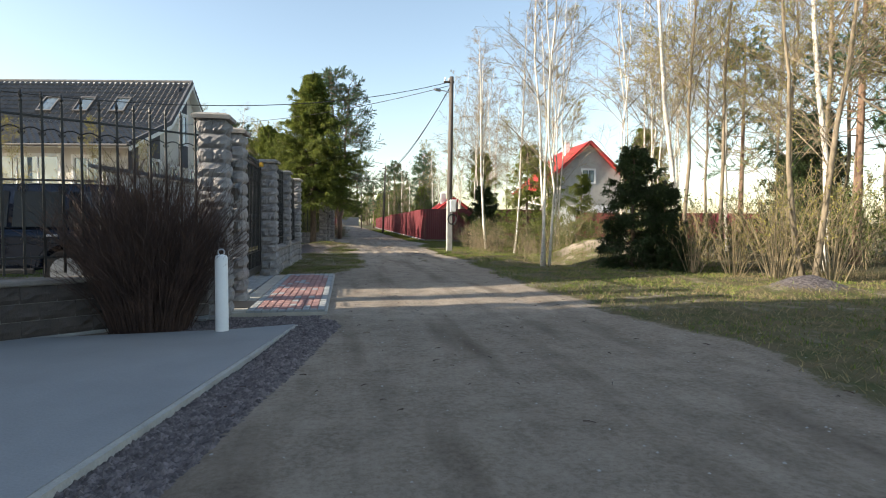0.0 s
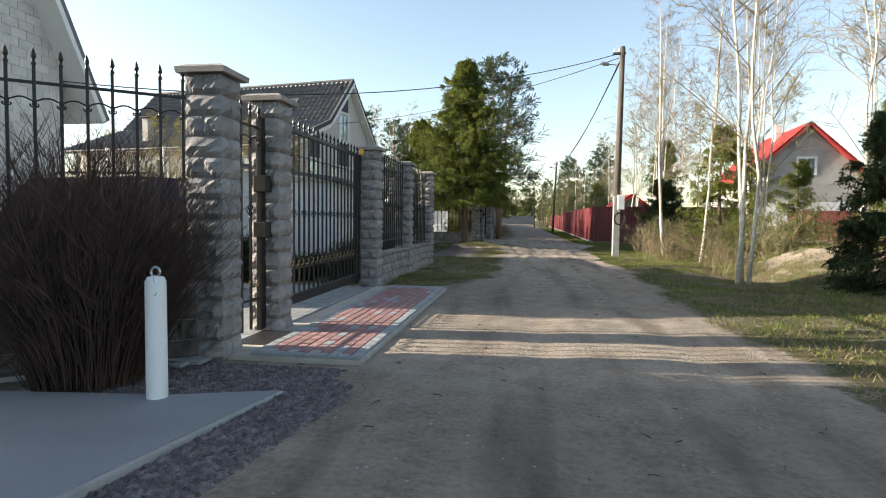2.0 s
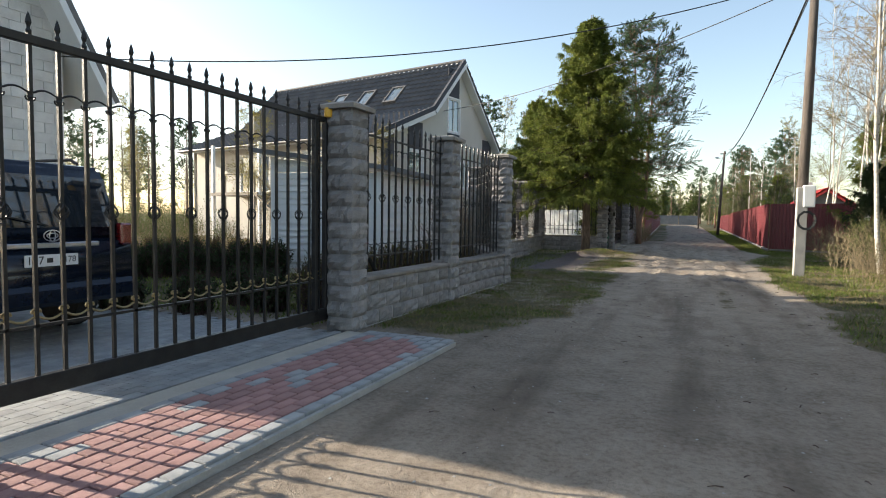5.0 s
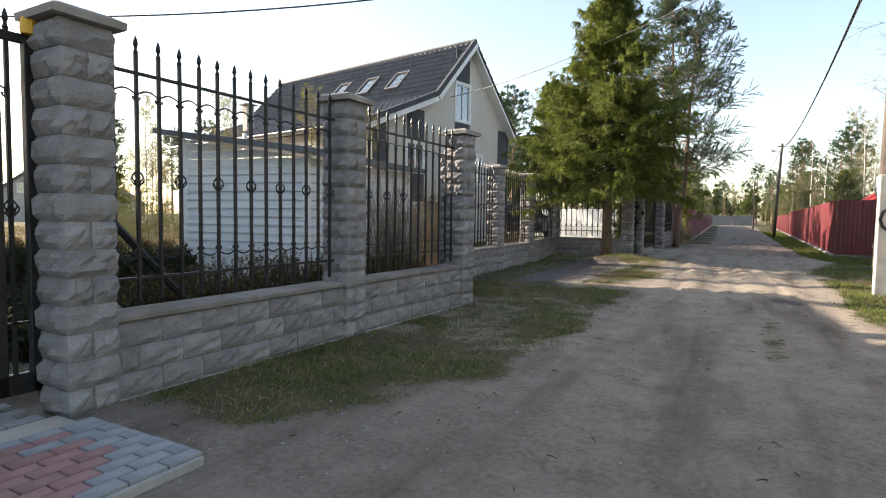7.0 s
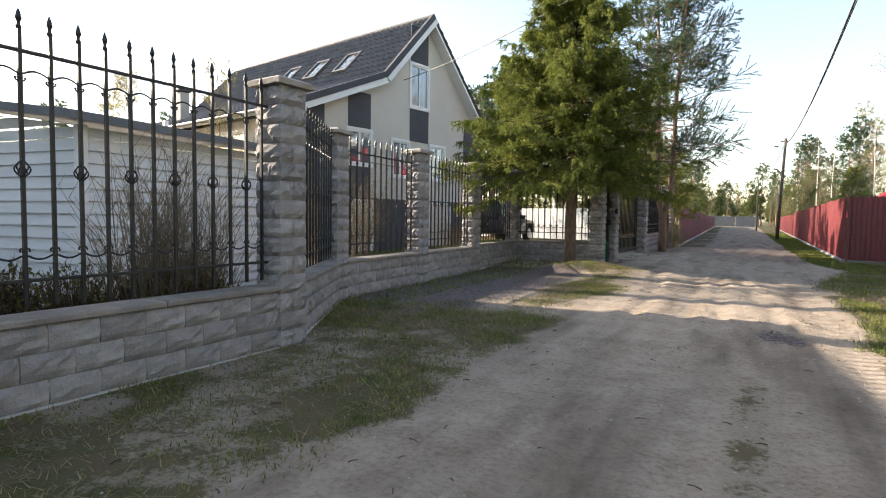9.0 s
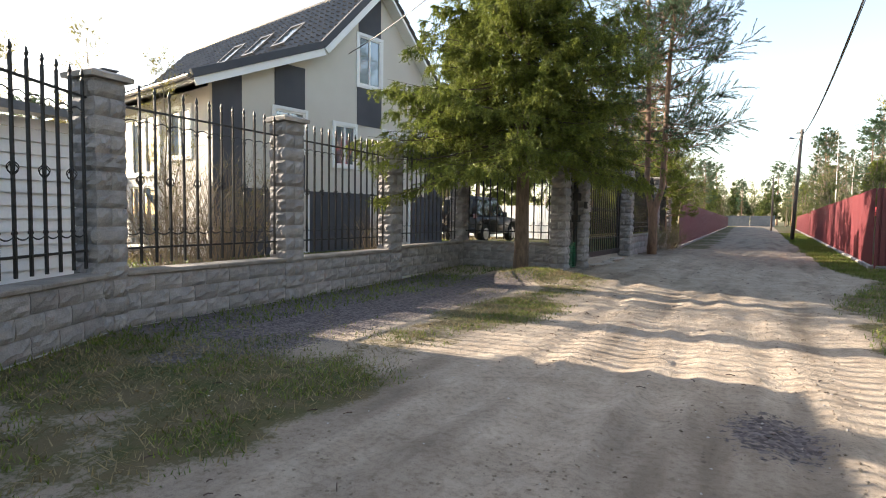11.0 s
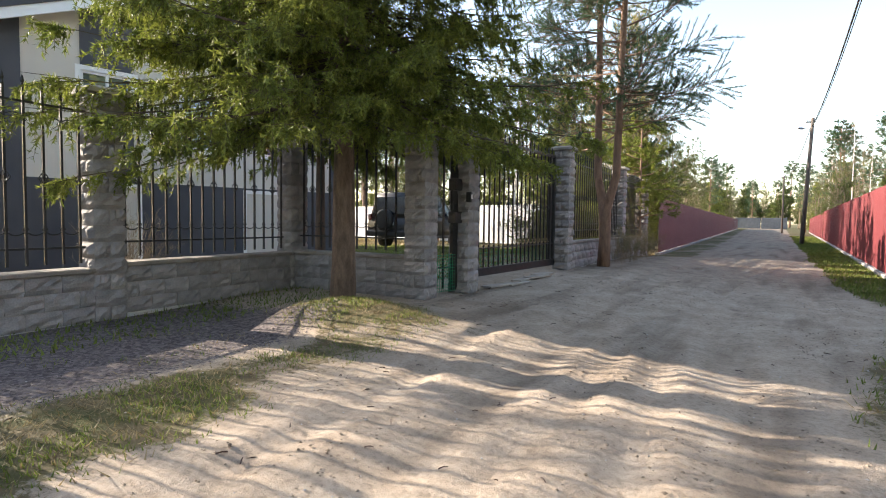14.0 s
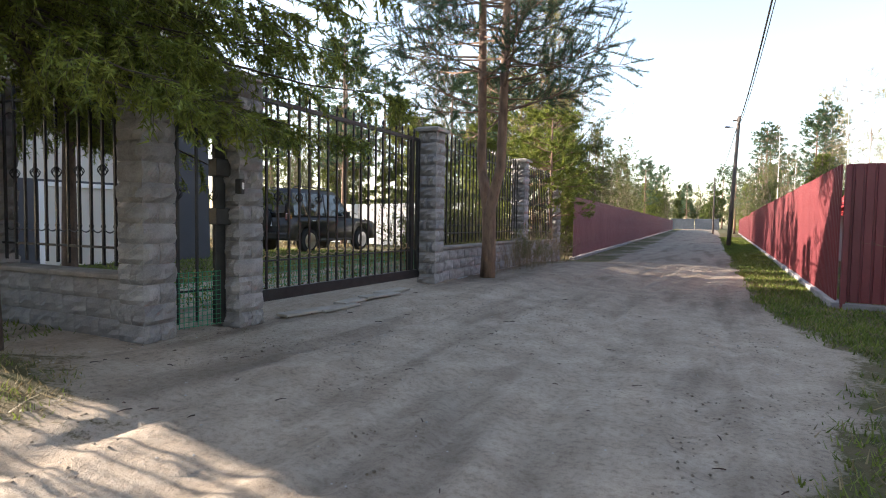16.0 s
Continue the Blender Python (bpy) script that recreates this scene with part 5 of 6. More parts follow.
def bush(name, seed, n, h, w, label, mat=TWIG, leaf=None, nleaf=0, lsize=0.04, side=4, r0=0.006, fan=1.0, category="shrub", base=0.18, wild=0.0):
    """A fan of thin stems from a small stool, with side twigs."""
    r = np.random.default_rng(seed)
    th = thing(name, pose(0, 0, 0), label, category)
    az, q = r.uniform(0, 6.283, n), r.random(n) ** 0.6
    a = np.stack([np.cos(az) * q * base, np.sin(az) * q * base, np.full(n, -0.05)], 1)
    hh = h * r.uniform(0.6, 1.02, n) * np.sqrt(np.maximum(0.1, 1 - 0.55 * q ** 2))
    c = np.stack([np.cos(az) * q * w, np.sin(az) * q * w, hh], 1) + r.normal(size=(n, 3)) * 0.05 * h * np.array([1, 1, 0.3])
    b = np.stack([np.cos(az) * q * w * 0.5 * fan, np.sin(az) * q * w * 0.5 * fan, hh * 0.6], 1) + r.normal(size=(n, 3)) * wild * h * np.array([1, 1, 0.3])
    c = c + r.normal(size=(n, 3)) * wild * h * np.array([1, 1, 0.35])
    m = [strands(a, b, c, np.full(n, r0), np.full(n, r0 * 0.35), 4)]
    a2, b2, c2, l2 = branches(r, a, b, c, side, 0.28, 0.35, 0.3)
    m.append(strands(a2, b2, c2, np.full(len(a2), r0 * 0.5), np.full(len(a2), r0 * 0.22), 2))
    part("twigwork", soup("twigwork", np.concatenate(m), 4, mat), mat, th)
    if leaf:
        j = r.integers(0, len(a2), nleaf)
        part("foliage", soup("foliage", leaves(r, points_on(a2[j], b2[j], c2[j], r.random(nleaf)), lsize), 4, leaf), leaf, th)
    return th


def put(th, x, y, turn=0.0, s=1.0, sink=0.05):
    """Sets a thing on the ground at x, y."""
    th.matrix_world = Matrix.Translation((x, y, float(height(x, y)) - sink)) @ Matrix.Rotation(radians(turn), 4, "Z") @ Matrix.Diagonal((s, s, s, 1))
    return th


def again(th, x, y, turn=0.0, s=1.0, sink=0.05, label=""):
    o = copy_thing(th, Matrix.Identity(4))
    put(o, x, y, turn, s, sink)
    return tagged(o, label)


# big spruce before the corner of the wall, and the forked pine beyond the second gate
put(spruce_tree(2, 8.9, 3.2, "tall spruce with hanging branches beside the low wall", 2.65, nb=320, k=17, side=18, twigs=6, power=0.95, nl=0.07, nw=0.0085, tr=0.155), -1.72, 29.75)
put(spruce_tree(9, 6.6, 1.7, "smaller green spruce in the corner behind the low wall", 2.6, nb=150, k=14, side=12, twigs=5, power=0.8, tr=0.1), -4.2, 31.9)
put(pine_tree(5, 11.0, 2.7, "forked pine with reddish bark beside the fence", 0.3, True, nb=100, k=84, per=22, nl=0.075, nw=0.0052, tr=0.135), -0.45, 37.6)

B1 = put(bare_tree("birch_tree", 21, 12.5, 0.035, "slim white birch with bare crown on the verge", lean=(0.2, 0.1), stems=3, splay=0.03, nb=54, leaf=BUD, nleaf=3500, lsize=0.035, twigs=9), 5.9, 16.0)
B2 = put(bare_tree("birch_tree", 22, 13.0, 0.08, "leaning white birch with bare crown", lean=(-1.6, 0.6), leaf=BUD, nleaf=2500, lsize=0.035), 9.96, 15.8)
B3 = put(bare_tree("birch_tree", 23, 11.5, 0.07, "bare birch with fine reddish twigs", lean=(0.3, -0.2), nb=46, droop=0.15), 8.3, 27.0)
B4 = put(bare_tree("birch_tree", 24, 13.5, 0.062, "tall tree with opening yellow-green leaves", bark=BARK, leaf=BUD, nleaf=13000, lsize=0.045, nb=56, spread=0.26, twigs=9), 11.4, 17.6)
B5 = put(bare_tree("willow_tree", 25, 9.5, 0.065, "many-stemmed willow with tan bark", bark=BARK, stems=2, nb=52, leaf=BUD, nleaf=3500, lsize=0.04, spread=0.28), 10.4, 11.0)
B6 = put(bare_tree("birch_tree", 26, 12.0, 0.11, "thick leaning birch with spreading limbs", bark=BARK, lean=(-2.6, 0.3), nb=44, spread=0.3, leaf=BUD, nleaf=4000, lsize=0.04), 11.9, 9.4)
rt = random.Random(17)
for x, y, k, s in ((6.6, 26.0, B3, 0.85), (7.4, 31.5, B3, 1.0), (9.5, 24.5, B1, 0.95), (8.0, 34.0, B1, 1.0), (6.9, 22.5, B3, 0.6), (10.8, 29.0, B3, 1.1), (12.5, 21.5, B1, 1.0), (13.2, 18.0, B4, 1.0), (14.6, 15.0, B4, 1.1), (13.0, 13.4, B2, 1.0), (16.3, 18.5, B4, 1.05), (15.5, 22.0, B4, 0.95), (17.5, 14.0, B4, 1.0), (15.0, 26.5, B1, 1.0), (18.0, 24.0, B3, 1.1), (19.5, 19.5, B4, 1.15), (20.5, 15.5, B2, 1.0), (16.0, 11.5, B4, 0.9), (19.0, 30.0, B1, 1.1), (22.0, 26.0, B4, 1.1), (23.5, 20.0, B4, 1.1), (17.0, 9.0, B2, 0.9), (24.5, 15.0, B4, 1.1), (12.2, 32.5, B3, 1.1), (11.0, 41.0, B3, 1.0), (9.0, 45.0, B1, 1.1), (13.8, 52.0, B3, 1.2), (21.0, 11.5, B4, 1.0), (27.0, 24.0, B4, 1.2), (28.5, 17.0, B4, 1.2), (14.3, 10.6, B1, 0.85), (10.6, 20.3, B1, 0.9)):
    again(k, x, y, rt.uniform(0, 360), s * rt.uniform(0.92, 1.08))
S1 = put(spruce_tree(31, 3.6, 1.2, "young dark spruce, dense to the ground", 0.15, SPRUCEDARK, 150, 12, tr=0.07, side=9, twigs=4, nw=0.011), 8.1, 14.9)
for x, y, s in ((8.9, 14.6, 0.7), (8.8, 14.0, 0.45), (7.4, 30.0, 0.95), (17.8, 19.0, 1.5), (20.5, 22.0, 1.9), (17.5, 12.6, 0.9)):
    again(S1, x, y, rt.uniform(0, 360), s)
S2 = put(spruce_tree(32, 5.0, 1.5, "young yellow-green spruce among shrubs", 0.25, SPRUCE, 110, 11, tr=0.07, side=9, twigs=4, nw=0.011), 8.0, 24.2)
for x, y, s in ((9.9, 26.6, 0.9), (8.8, 36.0, 1.2), (12.0, 27.5, 0.8), (20.0, 35.0, 1.6)):
    again(S2, x, y, rt.uniform(0, 360), s)

PN = put(pine_tree(41, 10.5, 2.3, "pine with blue-green crown beside the lane", 0.3, nb=76, k=64, nw=0.012, mat=PINE), 7.4, 88.0)
for x, y, s in ((9.5, 74.0, 0.85), (8.5, 100.0, 1.1), (5.6, 118.0, 0.9), (-13.0, 50.0, 1.0), (-16.5, 55.0, 1.1), (-10.5, 57.0, 0.95), (-7.0, 59.0, 0.95), (-20.5, 53.0, 1.0), (-4.4, 56.0, 0.8), (-9.0, 66.0, 1.0), (-6.0, 112.0, 1.0), (-8.5, 135.0, 1.1), (13.0, 130.0, 1.2), (16.5, 15.8, 1.1), (24.0, 31.0, 1.2), (22.5, 17.8, 1.1), (-3.5, 175.0, 1.0)):
    again(PN, x, y, rt.uniform(0, 360), s)
PS = put(pine_tree(43, 4.6, 1.7, "low spreading pine over the fence", 0.25, nb=42, k=60, tr=0.07, mat=SPRUCE), -1.15, 44.6)
again(PS, -2.6, 47.5, 120, 1.15)
YT = put(bare_tree("willow_tree", 51, 8.0, 0.09, "round willow with opening leaves behind the fence", bark=BARK, leaf=GREENLEAF, nleaf=12000, lsize=0.07, stems=3, nb=60, spread=0.34, low=0.2), -3.6, 62.0)
for x, y, s in ((-4.4, 70.0, 1.1), (-5.2, 80.0, 1.15), (-6.2, 92.0, 1.2), (-7.0, 105.0, 1.0), (7.0, 82.0, 0.9), (9.0, 90.0, 1.0), (6.6, 70.0, 0.65), (8.5, 64.0, 0.7), (6.5, 108.0, 0.9), (-14.0, 47.5, 0.8), (-4.5, 51.5, 0.7), (2.0, 190.0, 1.1), (-2.0, 205.0, 1.2), (6.0, 180.0, 1.2), (-12.0, 170.0, 1.3), (-6.0, 150.0, 1.2)):
    again(YT, x, y, rt.uniform(0, 360), s)
for x, y, s, k in ((-9.5, 52.0, 1.0, B3), (-5.5, 66.0, 1.05, B3), (-13.5, 62.0, 1.1, B3), (-8.0, 75.0, 1.1, B1), (7.8, 78.0, 0.8, B3), (9.4, 84.0, 0.9, B3), (7.0, 95.0, 0.9, B1), (11.0, 70.0, 0.9, B3), (-11, 100.0, 1.0, B4), (10.0, 60.0, 0.75, B3), (-3.2, 53.0, 0.9, B4), (-2.8, 49.5, 0.75, B4)):
    again(k, x, y, rt.uniform(0, 360), s)
for x, y, s, k in ((-38.0, 38.5, 0.7, B4), (-45.0, 36.5, 0.75, B3), (-36.0, 41.0, 0.6, B3), (-34.0, 37.0, 0.5, B1), (-47.0, 41.0, 0.9, PN), (-44.0, 39.5, 0.95, S2), (-50.0, 46.0, 1.0, B4), (-31.0, 39.0, 0.5, B3), (-40.0, 45.0, 0.9, PN), (-56.0, 44.0, 1.1, PN), (-30.0, 44.0, 0.8, B3)):
    again(k, x, y, rt.uniform(0, 360), s)

for x, y, s, k in ((-22.0, 60.0, 1.0, B4), (-18.0, 58.5, 0.9, B4), (-15.0, 61.0, 1.0, B4), (-12.0, 59.0, 0.9, B1), (-8.5, 58.0, 0.85, B4), (-6.5, 55.0, 0.8, B4), (-25.0, 62.0, 1.1, PN), (-19.5, 64.0, 1.2, PN), (-11.0, 63.0, 1.1, PN), (-14.0, 67.0, 1.2, PN), (-5.0, 60.5, 0.9, PN), (-28.0, 58.0, 1.0, B3), (-16.5, 54.5, 0.7, YT), (-9.8, 55.0, 0.7, YT), (-21.0, 56.5, 0.75, YT), (1.0, 230.0, 1.4, PN), (-6.0, 225.0, 1.4, PN), (8.0, 215.0, 1.4, PN), (12.0, 160.0, 1.3, YT), (18.0, 120.0, 1.3, B4), (14.0, 100.0, 1.2, B4), (16.0, 85.0, 1.1, B4), (12.5, 92.0, 1.2, PN), (22.0, 75.0, 1.2, B4), (26.0, 62.0, 1.2, B4), (30.0, 50.0, 1.2, B4), (17.0, 66.0, 1.1, B3), (34.0, 40.0, 1.2, B4), (35.0, 30.0, 1.2, B4), (32.0, 24.0, 1.1, B4), (-12.0, 190.0, 1.4, PN), (-15.0, 120.0, 1.2, B4), (-12.0, 85.0, 1.1, B4), (-14.0, 235.0, 2.0, PN), (4.5, 240.0, 2.0, PN), (-9.0, 245.0, 2.0, YT), (10.0, 245.0, 2.2, YT), (16.0, 235.0, 2.0, PN), (-20.0, 240.0, 2.0, YT), (-3.0, 250.0, 2.0, YT), (22.0, 220.0, 2.2, YT), (-26.0, 220.0, 2.0, PN), (-32.0, 200.0, 2.0, YT), (28.0, 190.0, 2.0, PN), (20.0, 150.0, 1.6, YT), (26.0, 110.0, 1.5, PN), (-22.0, 140.0, 1.6, YT), (-20.0, 100.0, 1.4, PN), (-24.0, 80.0, 1.3, YT)):
    again(k, x, y, rt.uniform(0, 360), s)

for x, y, s in ((-23.0, 64.0, 2.1), (-17.0, 62.0, 1.9), (-13.0, 58.0, 1.6), (-9.5, 61.0, 2.0), (-6.0, 63.0, 1.8), (-20.0, 59.0, 1.7), (-4.0, 58.5, 1.4), (-26.5, 60.0, 1.8), (-3.2, 40.5, 0.75), (-2.9, 43.0, 0.85), (-3.6, 45.5, 0.95), (-2.4, 50.5, 1.0), (9.2, 69.0, 1.2), (8.4, 96.0, 1.6), (7.6, 126.0, 1.6), (-7.5, 128.0, 1.7), (-8.5, 150.0, 1.8)):
    again(S2, x, y, rt.uniform(0, 360), s, label="green spruce standing behind the fence")
for x, y, s in ((-8.2, 22.6, 1.0), (-9.5, 24.2, 1.2), (-7.4, 25.4, 0.9), (-11.0, 23.0, 1.1), (-6.4, 27.0, 0.8)):
    again(B5, x, y, rt.uniform(0, 360), 0.32 * s, label="small bare garden tree on the lawn")

for x, y, s, k in ((-24.0, 30.0, 0.3, YT), (-27.0, 31.5, 0.35, YT), (-30.0, 32.0, 0.4, B4), (-33.0, 34.5, 0.45, YT), (-36.0, 33.5, 0.4, B3), (-28.5, 34.5, 0.45, B3), (-22.0, 31.0, 0.3, B3), (-39.0, 34.5, 0.4, YT), (-46.0, 35.0, 0.5, YT), (-25.5, 36.0, 0.5, B4)):
    again(k, x, y, rt.uniform(0, 360), s, label="small garden tree behind the lawn")

FT = put(bare_tree("willow_tree", 52, 9.0, 0.1, "full willow in young leaf at the end of the lane", bark=BARK, leaf=GREENLEAF, nleaf=11000, lsize=0.2, stems=3, nb=60, spread=0.3, low=0.1), 9.4, 132.0)
for i in range(34):
    again(FT, -34 + 2.2 * i + rt.uniform(-1, 1), 196 + rt.uniform(-14, 30), rt.uniform(0, 360), rt.uniform(0.75, 1.35))
for x, y, s in ((8.6, 112.0, 0.75), (10.5, 146.0, 1.0), (-9.5, 118.0, 0.9), (-8.8, 142.0, 1.0), (-11.5, 160.0, 1.1), (9.8, 76.0, 0.6), (12.0, 84.0, 0.75), (-6.6, 74.0, 0.7), (-7.4, 86.0, 0.75), (-9.0, 98.0, 0.8)):
    again(FT, x, y, rt.uniform(0, 360), s)

# shrubs on the right-hand verge
U1 = put(bush("shrub", 61, 30, 2.3, 1.2, "thin tan shrub with first leaves on the verge", UNDERWOOD, GREENLEAF, 2600, 0.04, side=8, wild=0.2, base=0.5), 12.3, 11.6)
WF = put(bush("willow_shrub", 64, 22, 3.1, 1.4, "fan of pale willow stems with a few leaves", UNDERWOOD, BUD, 1100, 0.04, side=6, r0=0.014, base=0.25, wild=0.05), 9.75, 11.35)
for x, y, s in ((8.95, 13.3, 0.62), (10.35, 11.9, 0.9), (10.9, 11.0, 1.05), (9.4, 12.3, 0.7)):
    again(WF, x, y, rt.uniform(0, 360), s)
U2 = put(bush("shrub", 62, 32, 1.5, 0.9, "low bare brown shrub", UNDERWOOD, side=11, wild=0.24, base=0.6, r0=0.005), 6.5, 20.6)
U3 = put(bush("shrub", 63, 60, 1.9, 1.0, "shrub with small yellow-green leaves", UNDERWOOD, GREENLEAF, 4200, 0.04, side=10, wild=0.2, base=0.5), 7.6, 21.8)
for x, y, k, s in ((5.9, 21.6, U2, 0.9), (6.2, 23.3, U2, 1.1), (5.6, 22.6, U2, 0.7), (6.9, 24.6, U1, 0.8), (6.4, 18.8, U2, 0.9), (8.6, 21.0, U3, 1.0), (11.7, 14.6, U3, 1.4), (10.4, 14.8, U3, 1.1), (6.0, 26.2, U2, 1.0), (6.6, 28.3, U2, 1.2), (6.9, 27.4, U3, 0.9), (7.3, 29.0, U1, 0.9), (5.9, 24.4, U2, 0.8), (14.2, 14.0, U1, 1.4), (15.4, 16.4, U3, 1.5), (9.8, 22.6, U1, 1.1), (11.6, 23.4, U3, 1.2), (7.5, 33.0, U2, 1.2), (6.4, 31.0, U2, 1.0), (6.8, 35.0, U2, 1.1), (8.9, 31.8, U1, 1.1), (18.2, 16.6, U3, 1.7), (10.9, 18.9, U1, 1.0), (11.9, 19.4, U3, 1.2), (-0.5, 39.6, U2, 0.7), (-0.5, 41.4, U2, 0.8), (-0.6, 43.0, U2, 0.75), (-0.45, 38.7, U2, 0.6), (-0.5, 40.6, U3, 0.6), (-0.6, 44.0, U2, 0.7), (-2.2, 38.0, U3, 1.0), (-2.5, 39.6, U3, 1.1), (-2.6, 41.4, U3, 1.15), (-2.5, 44.2, U3, 1.1)):
    again(k, x, y, rt.uniform(0, 360), s)

for i in range(26):
    again((U2, U3, U1)[i % 3], -13.0 - 0.75 * i + rt.uniform(-1, 1), 22.0 + 0.42 * i + rt.uniform(-2, 3.5), rt.uniform(0, 360), rt.uniform(0.6, 1.0), label="low garden shrub on the rough grass")
for x, y, s in ((-10.5, 25.6, 0.42), (-13.0, 24.6, 0.4), (-8.6, 26.2, 0.36), (-15.0, 26.0, 0.45)):
    again(B4, x, y, rt.uniform(0, 360), s, label="garden tree with opening leaves beside the house")

for x, y, s, k in ((-60.0, 46.0, 0.9, B4), (-66.0, 52.0, 1.0, PN), (-58.0, 52.0, 0.9, B3), (-70.0, 47.0, 0.9, S2), (-78.0, 60.0, 1.1, B4), (-64.0, 60.0, 1.1, PN), (-54.0, 50.0, 0.8, B4), (-86.0, 58.0, 1.2, PN), (-50.0, 54.0, 0.9, B3), (-74.0, 66.0, 1.3, PN), (-62.0, 43.0, 0.7, YT), (-90.0, 50.0, 1.0, B4)):
    again(k, x, y, rt.uniform(0, 360), s)

# clipped hedge and shrubs of the garden
put(bush("hedge_bush", 71, 1300, 2.08, 1.08, "dense leafless dark red-brown bush beside the drive", TWIGDARK, side=6, r0=0.005, base=0.4, wild=0.035), -2.3, 7.12)
H1 = put(bush("hedge_bush", 72, 260, 0.95, 0.42, "low clipped hedge bush behind the fence", TWIGDARK, HEDGELEAF, 2600, 0.035, base=0.3), -2.5, 14.1)
for i in range(1, 9):
    again(H1, -2.5 + rt.uniform(-0.05, 0.05), 14.1 + i * 0.6, rt.uniform(0, 360), rt.uniform(0.94, 1.08))
H2 = put(bush("garden_shrub", 73, 120, 2.25, 0.6, "bare red-brown shrub behind the fence", TWIG, base=0.3, side=6, wild=0.06), -2.5, 18.35)
again(H2, -2.6, 18.95, 80, 0.92)
H3 = put(bush("garden_shrub", 74, 120, 2.4, 1.1, "bare pale garden shrub behind the fence", TWIG, HEDGELEAF, 500, 0.03, base=0.3), -5.0, 24.0)
again(H3, -5.6, 25.4, 50, 1.1), again(H3, -4.7, 28.6, 150, 0.65), again(H3, -7.5, 21.5, 70, 1.1)
BX = put(bush("box_shrub", 75, 420, 0.62, 0.36, "round clipped dark green box shrub", TWIGDARK, SPRUCEDARK, 6500, 0.035, base=0.3), -4.3, 13.6)
for x, y in ((-4.2, 14.5), (-3.5, 14.2), (-5.4, 13.3), (-3.3, 15.0)):
    again(BX, x, y, rt.uniform(0, 360), rt.uniform(0.9, 1.1))

for i in range(9):
    again(BX, -10.3 + 0.46 * i + rt.uniform(-0.08, 0.08), 15.0 + 0.36 * i + rt.uniform(-0.08, 0.08), rt.uniform(0, 360), rt.uniform(1.2, 1.45))
for i in range(14):
    again(H1, -18.5 + 0.5 * i, 16.8 + 0.42 * i, rt.uniform(0, 360), rt.uniform(0.7, 0.85), label="low pale-green hedge across the garden")

# ---- utility poles and cables ----
def utility_pole(x, y, top, lean, label, stub=True):
    p = thing("utility_pole", pose(x, y, float(height(x, y))), label, "pole", "poles along the lane")
    part("shaft", Geo().tube([(0, 0, 0.5 if stub else -0.1), (lean * 0.5, 0, top * 0.5), (lean, 0, top)], [0.13, 0.115, 0.09], 12), POLEWOOD, p, smooth=True)
    if stub:
        part("stub", Geo().box(-0.13, -0.3, -0.1, 0.11, -0.1, 2.25, 0.015), CONCRETE, p, "concrete stub lashed to the pole")
        for z in (0.9, 1.9):
            part("lashing", Geo().lathe([(0.15, z - 0.04), (0.16, z), (0.15, z + 0.04)], 12, pose(0, -0.03, 0)), IRON, p)
    part("crossarm", Geo().box(lean - 0.35, -0.05, top - 0.28, lean + 0.12, 0.05, top - 0.2, 0.01), POLEWOOD, p)
    for dx in (-0.3, -0.12, 0.08):
        part("insulator", Geo().lathe([(0.012, top - 0.2), (0.03, top - 0.16), (0.03, top - 0.11), (0.015, top - 0.06)], 8, pose(lean + dx, 0, 0)), WHITE, p)
    lamp = part("lamp_arm", Geo().tube([(lean, 0, top - 0.75), (lean - 0.3, 0.05, top - 0.62), (lean - 0.5, 0.1, top - 0.6)], 0.02, 6), ALLOY, p)
    part("lamp_head", Geo().lathe([(0.03, 0), (0.07, 0.05), (0.075, 0.26), (0.03, 0.34)], 8, pose(lean - 0.45, 0.1, top - 0.6, 0, -80)), ALLOY, lamp, "pale grey street-lamp head")
    return p


pole = utility_pole(4.53, 24.75, 7.75, 0.08, "weathered wooden utility pole on a concrete stub")
box = part("meter_box", Geo().box(0.0, -0.32, 1.75, 0.26, -0.13, 2.3, 0.015), WHITE, pole, "white electric meter box")
part("box_door", Geo().box(0.02, -0.33, 1.78, 0.24, -0.319, 2.27, 0.004), WHITE, box)
loop = Geo()
for k in range(3):
    loop.tube([(0.08 + (0.17 + 0.02 * k) * math.cos(a / 10 * 6.2832), -0.36 - 0.012 * k, 1.42 + (0.2 + 0.02 * k) * math.sin(a / 10 * 6.2832)) for a in range(11)], 0.012, 5)
part("cable_coil", loop, BLACKPLASTIC, pole, "coil of black cable")
utility_pole(4.15, 65.2, 7.7, 0.3, "wooden utility pole far along the lane", False)
utility_pole(2.9, 112.0, 7.7, 0.0, "wooden utility pole far along the lane", False)


def cable(a, b, sag, r, label):
    a, b = Vector(a), Vector(b)
    pts = [a.lerp(b, i / 24) - Vector((0, 0, sag * 4 * (i / 24) * (1 - i / 24))) for i in range(25)]
    return solid("cable", Geo().tube(pts, r, 5), BLACKPLASTIC, label, "cable", group="overhead cables", smooth=True)


